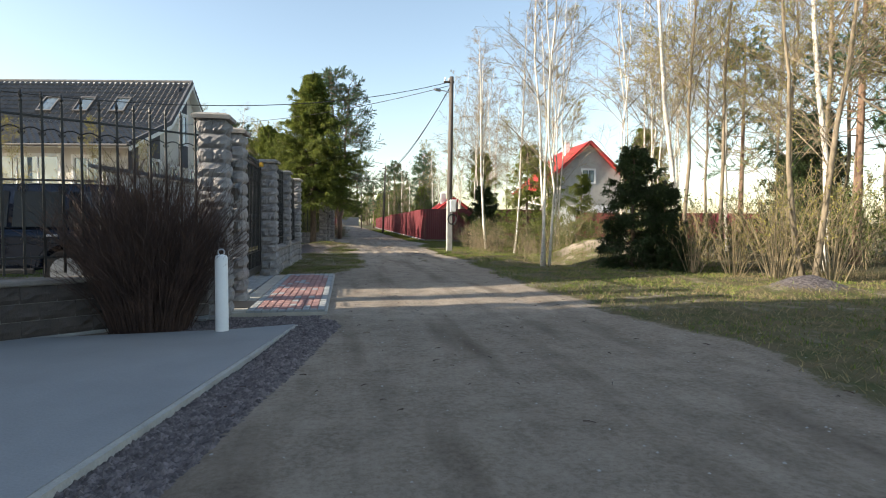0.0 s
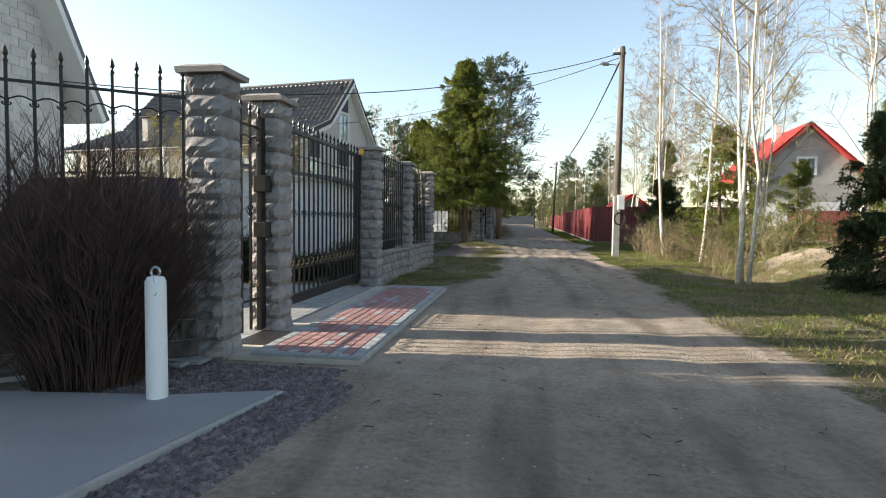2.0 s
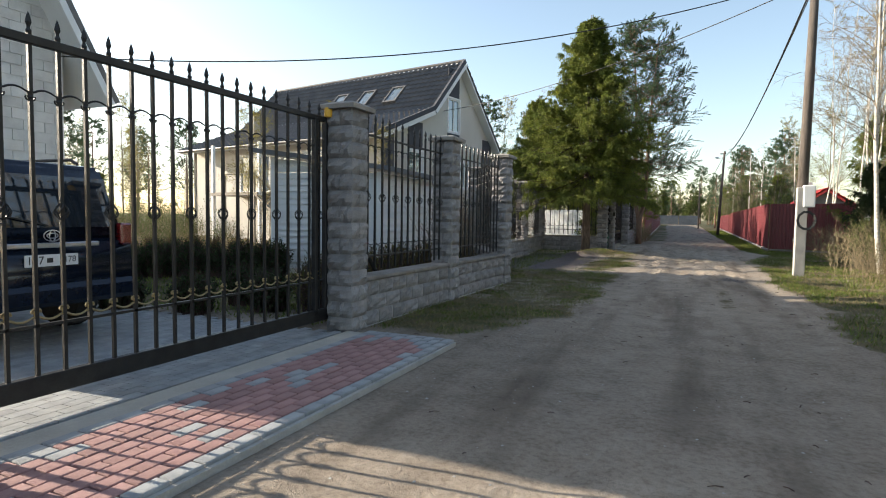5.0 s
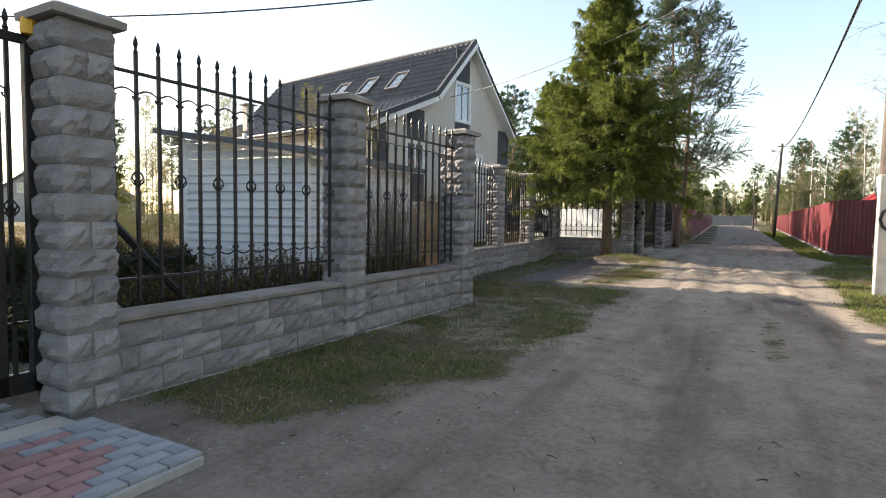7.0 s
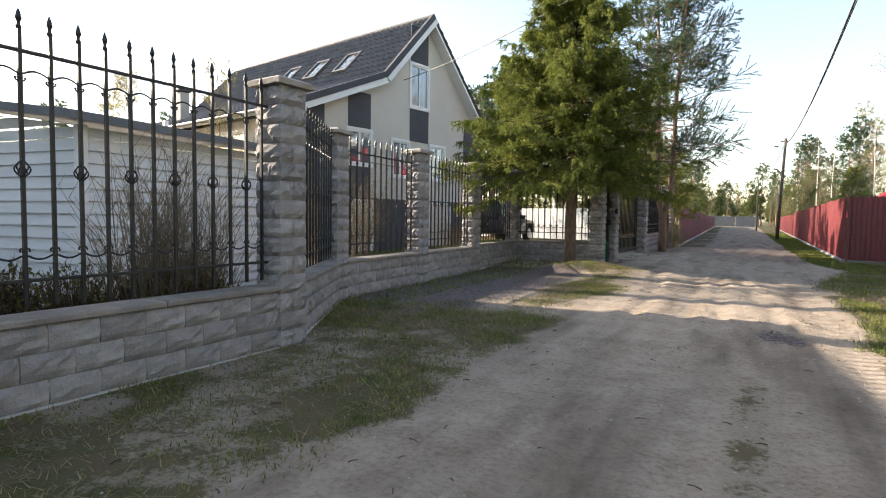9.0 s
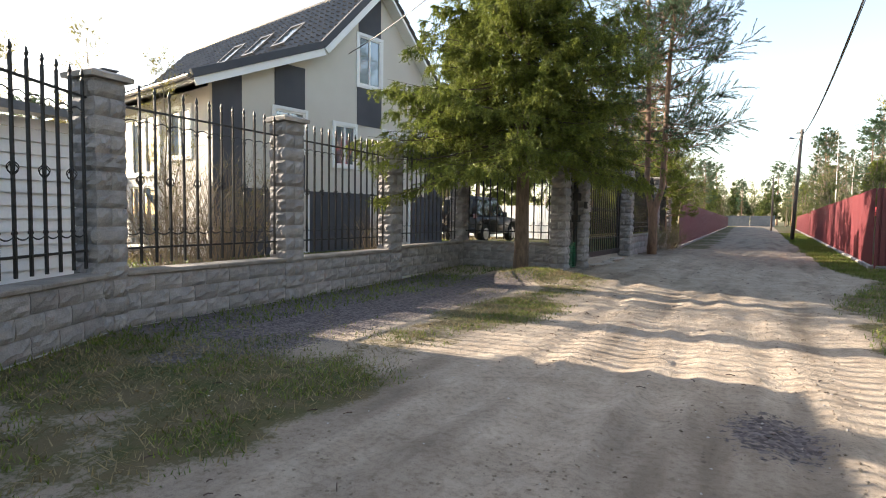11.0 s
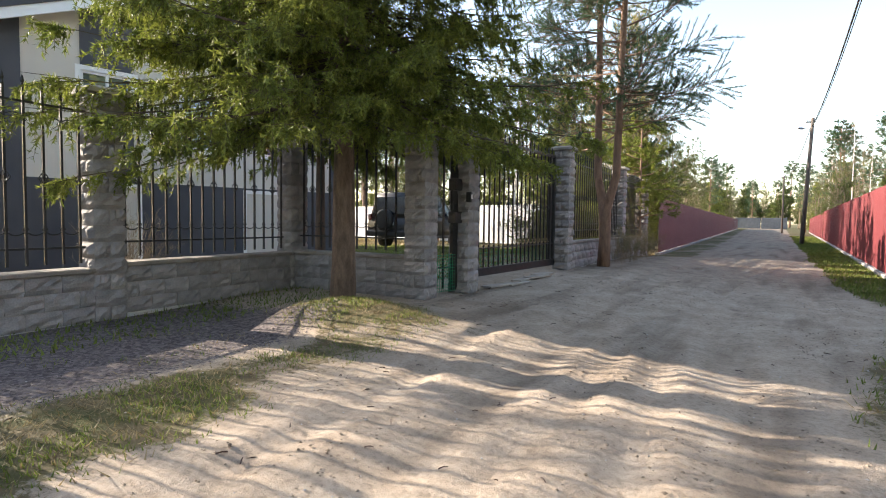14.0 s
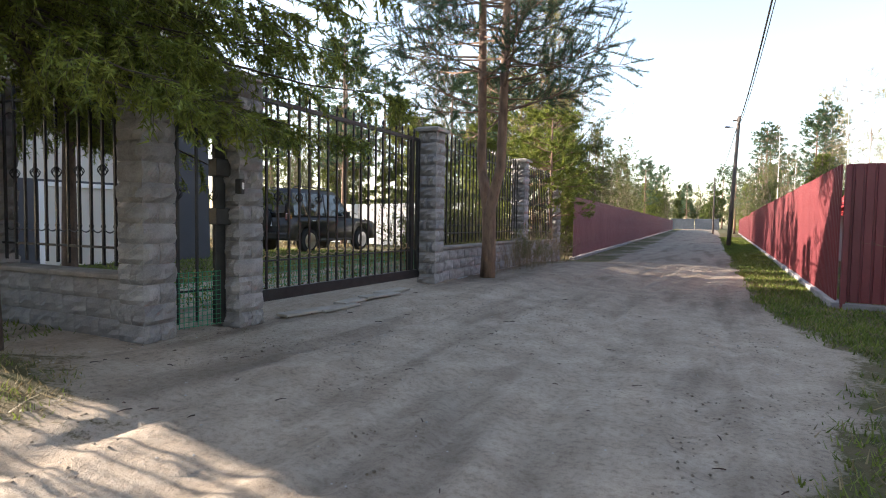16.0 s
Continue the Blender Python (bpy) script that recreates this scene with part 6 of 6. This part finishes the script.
cable((4.5, 24.7, 7.5), (-10.0, 15.3, 4.55), 0.8, 0.014, "thin black overhead cable across the gardens")
cable((4.5, 24.75, 7.35), (-9.3, 33.2, 6.55), 0.45, 0.014, "thin black overhead cable to the house gable")
cable((4.55, 24.8, 7.3), (4.4, 65.1, 7.2), 0.9, 0.024, "black overhead cable from pole to pole")
cable((4.65, 24.8, 7.45), (4.55, 65.1, 7.4), 0.8, 0.014, "thin black overhead cable from pole to pole")
cable((4.4, 65.2, 7.3), (2.9, 112.0, 7.3), 0.9, 0.024, "black overhead cable from pole to pole")

# ---- red-roofed house and others beyond ----
def gable_house(x, y, turn, w, L, eave, ridge, wall, roofm, label, base=WHITE, win=True):
    h = thing("house", pose(x, y, 0, 0, 0, turn), label, "house")
    f = lambda u, z, o: (u, -o, z)
    hole = [(-0.55, eave + 0.2, 0.55, eave + 1.3)] if win else []
    part("gable_wall", holed(f, [(-w / 2, -0.1), (w / 2, -0.1), (w / 2, eave), (0, ridge - 0.1), (-w / 2, eave)], hole, -0.3, 0), wall, h)
    if win:
        window_set(h, 0, eave + 0.75, 1.1, 1.1, f)
    part("plinth", holed(f, [(-w / 2 - 0.02, -0.1), (w / 2 + 0.02, -0.1), (w / 2 + 0.02, eave * 0.62), (-w / 2 - 0.02, eave * 0.62)], [], -0.28, 0.03), base, h, "pale rendered lower wall")
    for s in (-1, 1):
        part("side_wall", Geo().box(min(s * w / 2, s * (w / 2 - 0.3)), 0.3, -0.1, max(s * w / 2, s * (w / 2 - 0.3)), L, eave), wall, h)
        a = Vector((s * (w / 2 + 0.5), -0.5, eave - 0.45))
        b = Vector((s * (w / 2 + 0.5), L + 0.5, eave - 0.45))
        c, d = Vector((0, L + 0.5, ridge)), Vector((0, -0.5, ridge))
        q = (a, b, c, d) if s > 0 else (b, a, d, c)
        part("roof", tile_roof(*q, mat=roofm, wave=0.25), roofm, h)
        n = (q[1] - q[0]).cross(q[3] - q[0]).normalized()
        part("soffit", Geo().add([p - n * k for k in (0.05, 0.16) for p in q], [(3, 2, 1, 0), (4, 5, 6, 7), (0, 1, 5, 4), (1, 2, 6, 5), (2, 3, 7, 6), (3, 0, 4, 7)]), roofm, h)
    part("back_wall", Geo().box(-w / 2, L, -0.1, w / 2, L + 0.3, eave), wall, h)
    part("chimney", Geo().box(-0.9, L * 0.4, ridge - 1.2, -0.45, L * 0.4 + 0.45, ridge + 0.5, 0.02), BRICKWHITE, h)
    return h


gable_house(20.5, 45.5, -4, 8.0, 9, 4.6, 8.3, BLOCKGREY, REDROOF, "grey block house with bright red roof")
gable_house(9.6, 50.0, 0, 4.0, 4, 2.2, 3.5, BLOCKGREY, REDROOF, "small shed with dark red roof behind the fence", win=False)
gable_house(31.0, 20.5, -50, 5.0, 6, 2.4, 4.2, SIDING, GREYROOF, "small white summer house among trees")
gable_house(-72.0, 56.0, 50, 5.5, 7, 2.8, 4.8, BLOCKGREY, GREYROOF, "grey-roofed neighbour house behind gardens", base=BLOCKGREY)
gable_house(-80.0, 49.0, 50, 6.5, 7, 3.6, 6.2, BLOCKGREY, GREYROOF, "blue-grey neighbour house behind gardens", base=BLOCKGREY)

far = thing("metal_gate", pose(-1.5, 172.0, 0, 0, 0, 0), "dark grey sheet-metal gate at the far end of the lane", "gate")
for x in (-5.0, 0.05):
    part("leaf", Geo().box(x, -0.05, 0.1, x + 4.9, 0.05, 2.6, 0.02), GREYROOF, far)
for x in (-5.2, 4.95):
    part("post", Geo().box(x, -0.12, -0.1, x + 0.2, 0.12, 2.8, 0.02), GREYROOF, far)

# white fence and garden of the second yard
wf = thing("garden_fence", pose(-24.0, 53.0, 0, 0, 0, -14), "tall white sheet fence at the back of the yard", "fence")
sheet = Geo()
pts = [(i * 0.1 + u, o) for i in range(12) for u, o in ((0, 0), (0.04, 0), (0.05, 0.02), (0.09, 0.02))] + [(1.2, 0)]
sheet.v = [(x, -y, z) for z in (0.1, 2.0) for x, y in pts]
sheet.f = [(i, i + 1, len(pts) + i + 1, len(pts) + i) for i in range(len(pts) - 1)]
sheet = sheet.mesh("sheet", WHITE)
for i in range(16):
    part("sheet", sheet, WHITE, wf, m=pose(i * 1.22, 0, 0))
part("rail", Geo().box(0, 0.03, 1.6, 19.5, 0.08, 1.66), WHITE, wf)

# ---- cars ----
def wheel(parent, x, y, side, r=0.38):
    w = part("wheel", Geo().lathe([(r * 0.62, -0.12), (r * 0.95, -0.12), (r, -0.08), (r, 0.08), (r * 0.95, 0.12), (r * 0.62, 0.12)], 24), TYRE, parent, m=pose(x, y, r, 90, 0, 0), smooth=False)
    rim = Geo().lathe([(r * 0.1, 0.07), (r * 0.58, 0.05), (r * 0.63, 0.1), (r * 0.66, 0.1)], 20)
    for k in range(6):
        rim.box(0.03, -0.035, 0.06, r * 0.6, 0.035, 0.1, 0.008, pose(0, 0, 0, 0, 0, k * 60))
    part("rim", rim, ALLOY, w, "six-spoke alloy rim", m=pose(0, 0, 0.05))
    if side > 0:
        w.matrix_basis = pose(x, y, r, -90, 0, 0)
    return w


def suv(m, paint, label, spare=False, width=1.9, length=4.75, top=1.88):
    """An off-road car, rear at x = 0, nose towards -x."""
    c = thing("car", m, label, "car")
    W = width / 2

    def hull(side, halfw, bev, cuts=()):
        bm = bmesh.new()
        v0 = [bm.verts.new((x, -halfw(z), z)) for x, z in side]
        v1 = [bm.verts.new((x, halfw(z), z)) for x, z in side]
        bm.faces.new(v0), bm.faces.new(v1[::-1])
        k = len(side)
        for i in range(k):
            bm.faces.new((v0[(i + 1) % k], v0[i], v1[i], v1[(i + 1) % k]))
        bmesh.ops.recalc_face_normals(bm, faces=bm.faces)
        bmesh.ops.bevel(bm, geom=bm.edges[:], offset=bev, segments=3, affect="EDGES")
        bmesh.ops.triangulate(bm, faces=[f for f in bm.faces if len(f.verts) > 4])
        bm.verts.index_update()
        g = Geo()
        g.add([p.co[:] for p in bm.verts], [[q.index for q in f.verts] for f in bm.faces])
        bm.free()
        return g

    def arch(cx, r=0.46, n=8):
        return [(cx + r * math.cos(math.pi * i / n), 0.4 + r * math.sin(math.pi * i / n)) for i in range(n + 1)]

    rw, fw = -0.95, -length + 0.95
    low = [(-0.02, 0.42), (0.0, 0.75), (-0.03, 1.08), (-length * 0.7, 1.1), (-length + 0.25, 1.0), (-length, 0.85), (-length + 0.02, 0.4)]
    low += arch(fw)[::-1] + arch(rw)[::-1]
    part("body", hull(low, lambda z: W - 0.05 * max(0, (z - 0.8)), 0.035), paint, c, smooth=True)
    cab = [(-0.04, 1.06), (-0.2, top - 0.04), (-0.5, top), (-length * 0.53, top - 0.02), (-length * 0.71, 1.08)]
    part("cabin", hull(cab, lambda z: W - 0.07 - 0.22 * max(0, z - 1.08), 0.045), paint, c, smooth=True)
    for s in (-1, 1):
        def pl(u, z, o, s=s):
            return (-u, s * (W - 0.07 - 0.22 * max(0, z - 1.08) + o), z)
        for u0, u1, t0, t1 in ((0.3, 0.95, 0.36, 0.95), (1.02, 1.78, 1.02, 1.78), (1.86, 3.1, 1.86, 2.5)):
            v = [pl(u0, 1.14, 0.006), pl(u1, 1.14, 0.006), pl(t1, top - 0.14, 0.006), pl(t0, top - 0.14, 0.006)]
            v += [pl(u0, 1.14, -0.02), pl(u1, 1.14, -0.02), pl(t1, top - 0.14, -0.02), pl(t0, top - 0.14, -0.02)]
            part("side_window", Geo().add(v, [(0, 1, 2, 3), (7, 6, 5, 4), (0, 4, 5, 1), (1, 5, 6, 2), (2, 6, 7, 3), (3, 7, 4, 0)]), CARGLASS, c)
        part("roof_rail", Geo().tube([(-0.5, s * (W - 0.3), top + 0.01), (-0.6, s * (W - 0.3), top + 0.06), (-2.1, s * (W - 0.3), top + 0.06), (-2.2, s * (W - 0.3), top)], 0.018, 6), BLACKPLASTIC, c)
        part("tail_lamp", Geo().box(-0.16, min(s * (W - 0.17), s * (W - 0.03)), 1.0, 0.012, max(s * (W - 0.17), s * (W - 0.03)), 1.24 if not spare else 1.2, 0.02), REDLAMP, c, "red tail lamp")
        part("mirror", Geo().box(-length * 0.6, s * W - 0.02 if s > 0 else -W - 0.18, 1.1, -length * 0.57, W + 0.18 if s > 0 else -W + 0.02, 1.3, 0.03), paint, c)
        part("sill", Geo().tube([(rw - 0.5, s * (W - 0.02), 0.4), (fw + 0.5, s * (W - 0.02), 0.4)], 0.05, 6), BLACKPLASTIC, c)
        for x in (rw, fw):
            wheel(c, x, s * (W - 0.13), s)
        part("door_handle", Geo().box(-1.25, s * W - 0.05 if s > 0 else -W, 0.97, -1.07, W if s > 0 else -W + 0.05, 1.01, 0.01), ALLOY, c)
    k = (top - 1.1) and 0.16 / (top - 1.1)
    rear = lambda u, z, o: (-0.03 - (z - 1.06) * 0.2 + o, u, z)
    part("rear_window", slab(rear, -W + 0.25, 1.2, W - 0.25, top - 0.16, -0.02, 0.012), CARGLASS, c)
    part("bumper", Geo().box(-0.3, -W + 0.02, 0.42, 0.1, W - 0.02, 0.64, 0.05), BLACKPLASTIC if spare else paint, c)
    part("wiper", Geo().tube([rear(0.0, 1.22, 0.03), rear(-0.35, 1.3, 0.03)], 0.01, 4), BLACKPLASTIC, c)
    if spare:
        part("spare_wheel", Geo().lathe([(0.05, 0.0), (0.34, 0.0), (0.37, 0.05), (0.37, 0.17), (0.3, 0.21), (0.05, 0.22)], 24, pose(-0.02, -0.1, 1.0, 0, 90, 0)), BLACKPLASTIC, c, "covered spare wheel")
    else:
        part("chrome_strip", Geo().box(-0.02, -0.5, 1.0, 0.03, 0.5, 1.05, 0.01), ALLOY, c)
        badge = Geo()
        for rx, rz in ((0.085, 0.055), (0.03, 0.055), (0.055, 0.025)):
            badge.tube([(0.03, rx * math.cos(i / 16 * 6.2832), 1.12 + rz * math.sin(i / 16 * 6.2832)) for i in range(17)], 0.006, 4)
        part("badge", badge, ALLOY, c, "plain chrome oval badge")
    plate = part("number_plate", Geo().box(0.005, -0.26, 0.82, 0.03, 0.26, 0.935, 0.004), WHITE, c, "white number plate")
    if not spare:
        for txt, u, sz in (("157", -0.17, 0.11), ("178", 0.17, 0.085)):
            cu = bpy.data.curves.new("digits", "FONT")
            cu.body, cu.size, cu.extrude, cu.align_x, cu.align_y = txt, sz, 0.001, "CENTER", "CENTER"
            t = new("digits", cu)
            t.parent = plate
            t.matrix_basis = Matrix(((0, 0, 1, 0.032), (1, 0, 0, u), (0, 1, 0, 0.878), (0, 0, 0, 1)))
            cu.materials.append(BLACKPLASTIC)
        part("letter_bar", Geo().box(0.028, -0.06, 0.855, 0.032, 0.0, 0.9), BLACKPLASTIC, plate)
    return c


suv(pose(-3.78, 11.4, 0.02, 0, 0, 3), DARKPAINT, "black off-road car parked in the paved yard")
suv(pose(-9.55, 41.1, 0.1, 0, 0, -90) @ Matrix.Diagonal((1.05, 1.05, 1.1, 1)), MUDPAINT, "dusty dark blue off-road car with a spare wheel", True, top=1.95)

# ---- small things ----
bol = thing("bollard", pose(-1.4, 6.66, 0.0), "white painted pipe bollard with a ring on top", "bollard")
part("pipe", Geo().lathe([(0.07, -0.1), (0.072, 0.0), (0.07, 0.86), (0.055, 0.89), (0.01, 0.9)], 20), WHITE, bol, smooth=True)
part("ring", Geo().tube([(0.035 * math.cos(i / 12 * 6.2832), 0, 0.925 + 0.035 * math.sin(i / 12 * 6.2832)) for i in range(13)], 0.009, 6), ALLOY, bol)
solid("door_mat", Geo().box(-1.74, 8.32, 0.03, -1.36, 8.98, 0.045, 0.006), BLACKPLASTIC, "black rubber mat before the wicket gate", "mat")
sign = thing("sign", pose(-1.955, 9.78, 2.16, 0, 0, 90), "small yellow and orange notice hung on the gate", "sign")
part("plate", Geo().box(-0.06, -0.02, 0, 0.12, -0.012, 0.26, 0.002), YELLOW, sign)
for k, w in enumerate((0.12, 0.09, 0.13)):
    part("text_bar", Geo().box(-0.04, -0.0235, 0.05 + k * 0.06, -0.04 + w, -0.0205, 0.075 + k * 0.06), REDLAMP, sign)
lampo = thing("warning_lamp", pose(-1.93, 13.44, 2.53), "orange warning lamp on the gate end", "lamp")
part("lens", Geo().lathe([(0.045, 0), (0.05, 0.03), (0.045, 0.1), (0.02, 0.12)], 10), YELLOW, lampo)
bell = thing("doorbell", pose(-0.93, 31.74, 1.5), "black intercom with white button on the pillar", "intercom")
part("case", Geo().box(-0.04, -0.03, 0, 0.05, 0.03, 0.16, 0.01), BLACKPLASTIC, bell)
part("button", Geo().box(0.03, -0.015, 0.05, 0.055, 0.015, 0.12, 0.004), WHITE, bell)
# boards before the second gate
for i in range(5):
    solid("plank", Geo().box(-0.35, -0.1, 0, 0.35, 0.1, 0.03, 0.004), WOODGREY, "weathered grey board lying before the gate", "plank", m=pose(-0.86 + 0.1 * (i % 2), 32.7 + i * 0.5, float(height(-0.8, 32.7 + i * 0.5)) + 0.012, 0, 0, 80 + 7 * (i % 3)), group="boards before the gate")

# ---- gravel, grass, litter ----
def rocks(name, pts, size, mat, label, seed):
    r = np.random.default_rng(seed)
    o = np.array([(1, 0, 0), (-1, 0, 0), (0, 1, 0), (0, -1, 0), (0, 0, 1), (0, 0, -1)], float)
    f = np.array([(0, 2, 4), (2, 1, 4), (1, 3, 4), (3, 0, 4), (2, 0, 5), (1, 2, 5), (3, 1, 5), (0, 3, 5)])
    n = len(pts)
    k = size * r.uniform(0.45, 1.25, (n, 1, 1)) * r.uniform(0.55, 1.25, (n, 6, 1))
    ang = r.uniform(0, 6.283, n)
    c, s = np.cos(ang), np.sin(ang)
    v = o[None] * k * np.array([1, 1, 0.6])
    v = np.stack([v[..., 0] * c[:, None] - v[..., 1] * s[:, None], v[..., 0] * s[:, None] + v[..., 1] * c[:, None], v[..., 2]], -1) + pts[:, None]
    me = bpy.data.meshes.new(name)
    me.from_pydata(v.reshape(-1, 3).tolist(), [], (f[None] + 6 * np.arange(n)[:, None, None]).reshape(-1, 3).tolist())
    me.materials.append(mat)
    return solid(name, me, mat, label, "gravel", "stuff")


def scatter(n, x0, x1, y0, y1, keep, seed):
    r = np.random.default_rng(seed)
    x, y = r.uniform(x0, x1, n), r.uniform(y0, y1, n)
    k = r.random(n) < keep(x, y)
    x, y = x[k], y[k]
    return np.stack([x, y, height(x, y)], 1)


rocks("gravel", scatter(40000, -2.2, 0.3, 0.5, 8.0, lambda x, y: (cover(x, y)[1] > 0.5) * 0.95, 81), 0.031, STONES, "dark crushed stone beside the drive", 82)
rocks("gravel", scatter(9000, -4.0, 3.6, 20.5, 29.0, lambda x, y: np.clip(cover(x, y)[1] - 0.3, 0, 1), 83), 0.02, STONES, "thin crushed stone on the lane", 84)
rocks("pebbles", scatter(2600, -1.5, 5.0, 1.0, 45.0, lambda x, y: 0.9 + 0 * x, 85), 0.011, CONCRETE, "small pebbles on the lane", 86)
rocks("clods", scatter(11000, -1.2, 4.5, 20.0, 40.0, lambda x, y: (LAT.fbm(x * 1.6, y * 1.2) > 0.52) * (cover(x, y)[0] < 0.4), 87), 0.012, GROUND, "loose clods of sand on the lane", 88)


def blades(name, pts, h, mat, label, seed, wd=0.006, lean=0.5):
    r = np.random.default_rng(seed)
    n = len(pts)
    a = r.uniform(0, 6.283, n)
    s = np.stack([np.cos(a), np.sin(a), 0 * a], 1) * wd
    tip = pts + np.stack([r.normal(size=n) * lean * h, r.normal(size=n) * lean * h, h * r.uniform(0.4, 1.3, n)], 1)
    base = pts - np.array([0, 0, 0.01])
    return solid(name, soup(name, np.stack([base - s, base + s, tip], 1).reshape(-1, 3), 3, mat), mat, label, "grass", "stuff")


def turf(x, y):
    return np.clip((cover(x, y)[0] + 0.5 * (LAT2.fbm(x * 2.2, y * 2.2) - 0.5) - 0.3) * 1.6, 0, 1)


blades("grass", scatter(120000, -3.6, 1.2, 13.5, 31.0, lambda x, y: turf(x, y) * (LAT.fbm(x * 1.7, y * 1.7) > 0.45), 91), 0.035, GRASS, "short green grass on the verge", 92)
blades("dry_grass", scatter(70000, -3.6, 1.2, 13.5, 31.0, lambda x, y: turf(x, y) * 0.9, 93), 0.04, STRAW, "flattened dry grass on the verge", 94, lean=1.4)
blades("grass", scatter(260000, 3.2, 12.0, 2.0, 45.0, lambda x, y: turf(x, y) * (LAT.fbm(x * 1.3, y * 1.3) > 0.42) * (0.18 + 0.37 * step(y, 8, 11.5) + 0.45 * step(y, 16, 20)), 95), 0.055, GRASS, "short green grass beside the lane", 96, 0.008)
blades("dry_grass", scatter(110000, 3.4, 14.0, 2.0, 45.0, lambda x, y: turf(x, y) * 0.8, 97), 0.06, STRAW, "dry grass beside the lane", 98, 0.007, 1.2)
blades("grass", scatter(60000, -12.0, -2.2, 13.6, 45.0, lambda x, y: 0.9 + 0 * x, 99), 0.06, GRASS, "garden lawn behind the fence", 100, 0.012)
blades("grass", scatter(60000, -48.0, -11.0, 13.6, 50.0, lambda x, y: 0.9 + 0 * x, 109), 0.11, STRAW, "rough dry garden grass behind the fence", 110, 0.04)
blades("grass", scatter(40000, 3.4, 5.6, 34.0, 90.0, lambda x, y: turf(x, y), 111), 0.06, GRASS, "green grass strip along the red fence", 112, 0.014)
tw = scatter(400, -1.0, 4.0, 3.0, 36.0, lambda x, y: 0.9 + 0 * x, 101) + np.array([0, 0, 0.008])
r_ = np.random.default_rng(102)
ang = r_.uniform(0, 6.283, len(tw))
dd = np.stack([np.cos(ang), np.sin(ang), 0 * ang], 1) * r_.uniform(0.008, 0.042, (len(tw), 1))
solid("litter", soup("litter", strands(tw - dd, tw + np.array([0, 0, 0.01]), tw + dd, np.full(len(tw), 0.005), np.full(len(tw), 0.003), 2), 4, TWIGDARK), TWIGDARK, "fallen twigs and bark on the lane", "litter", "stuff")
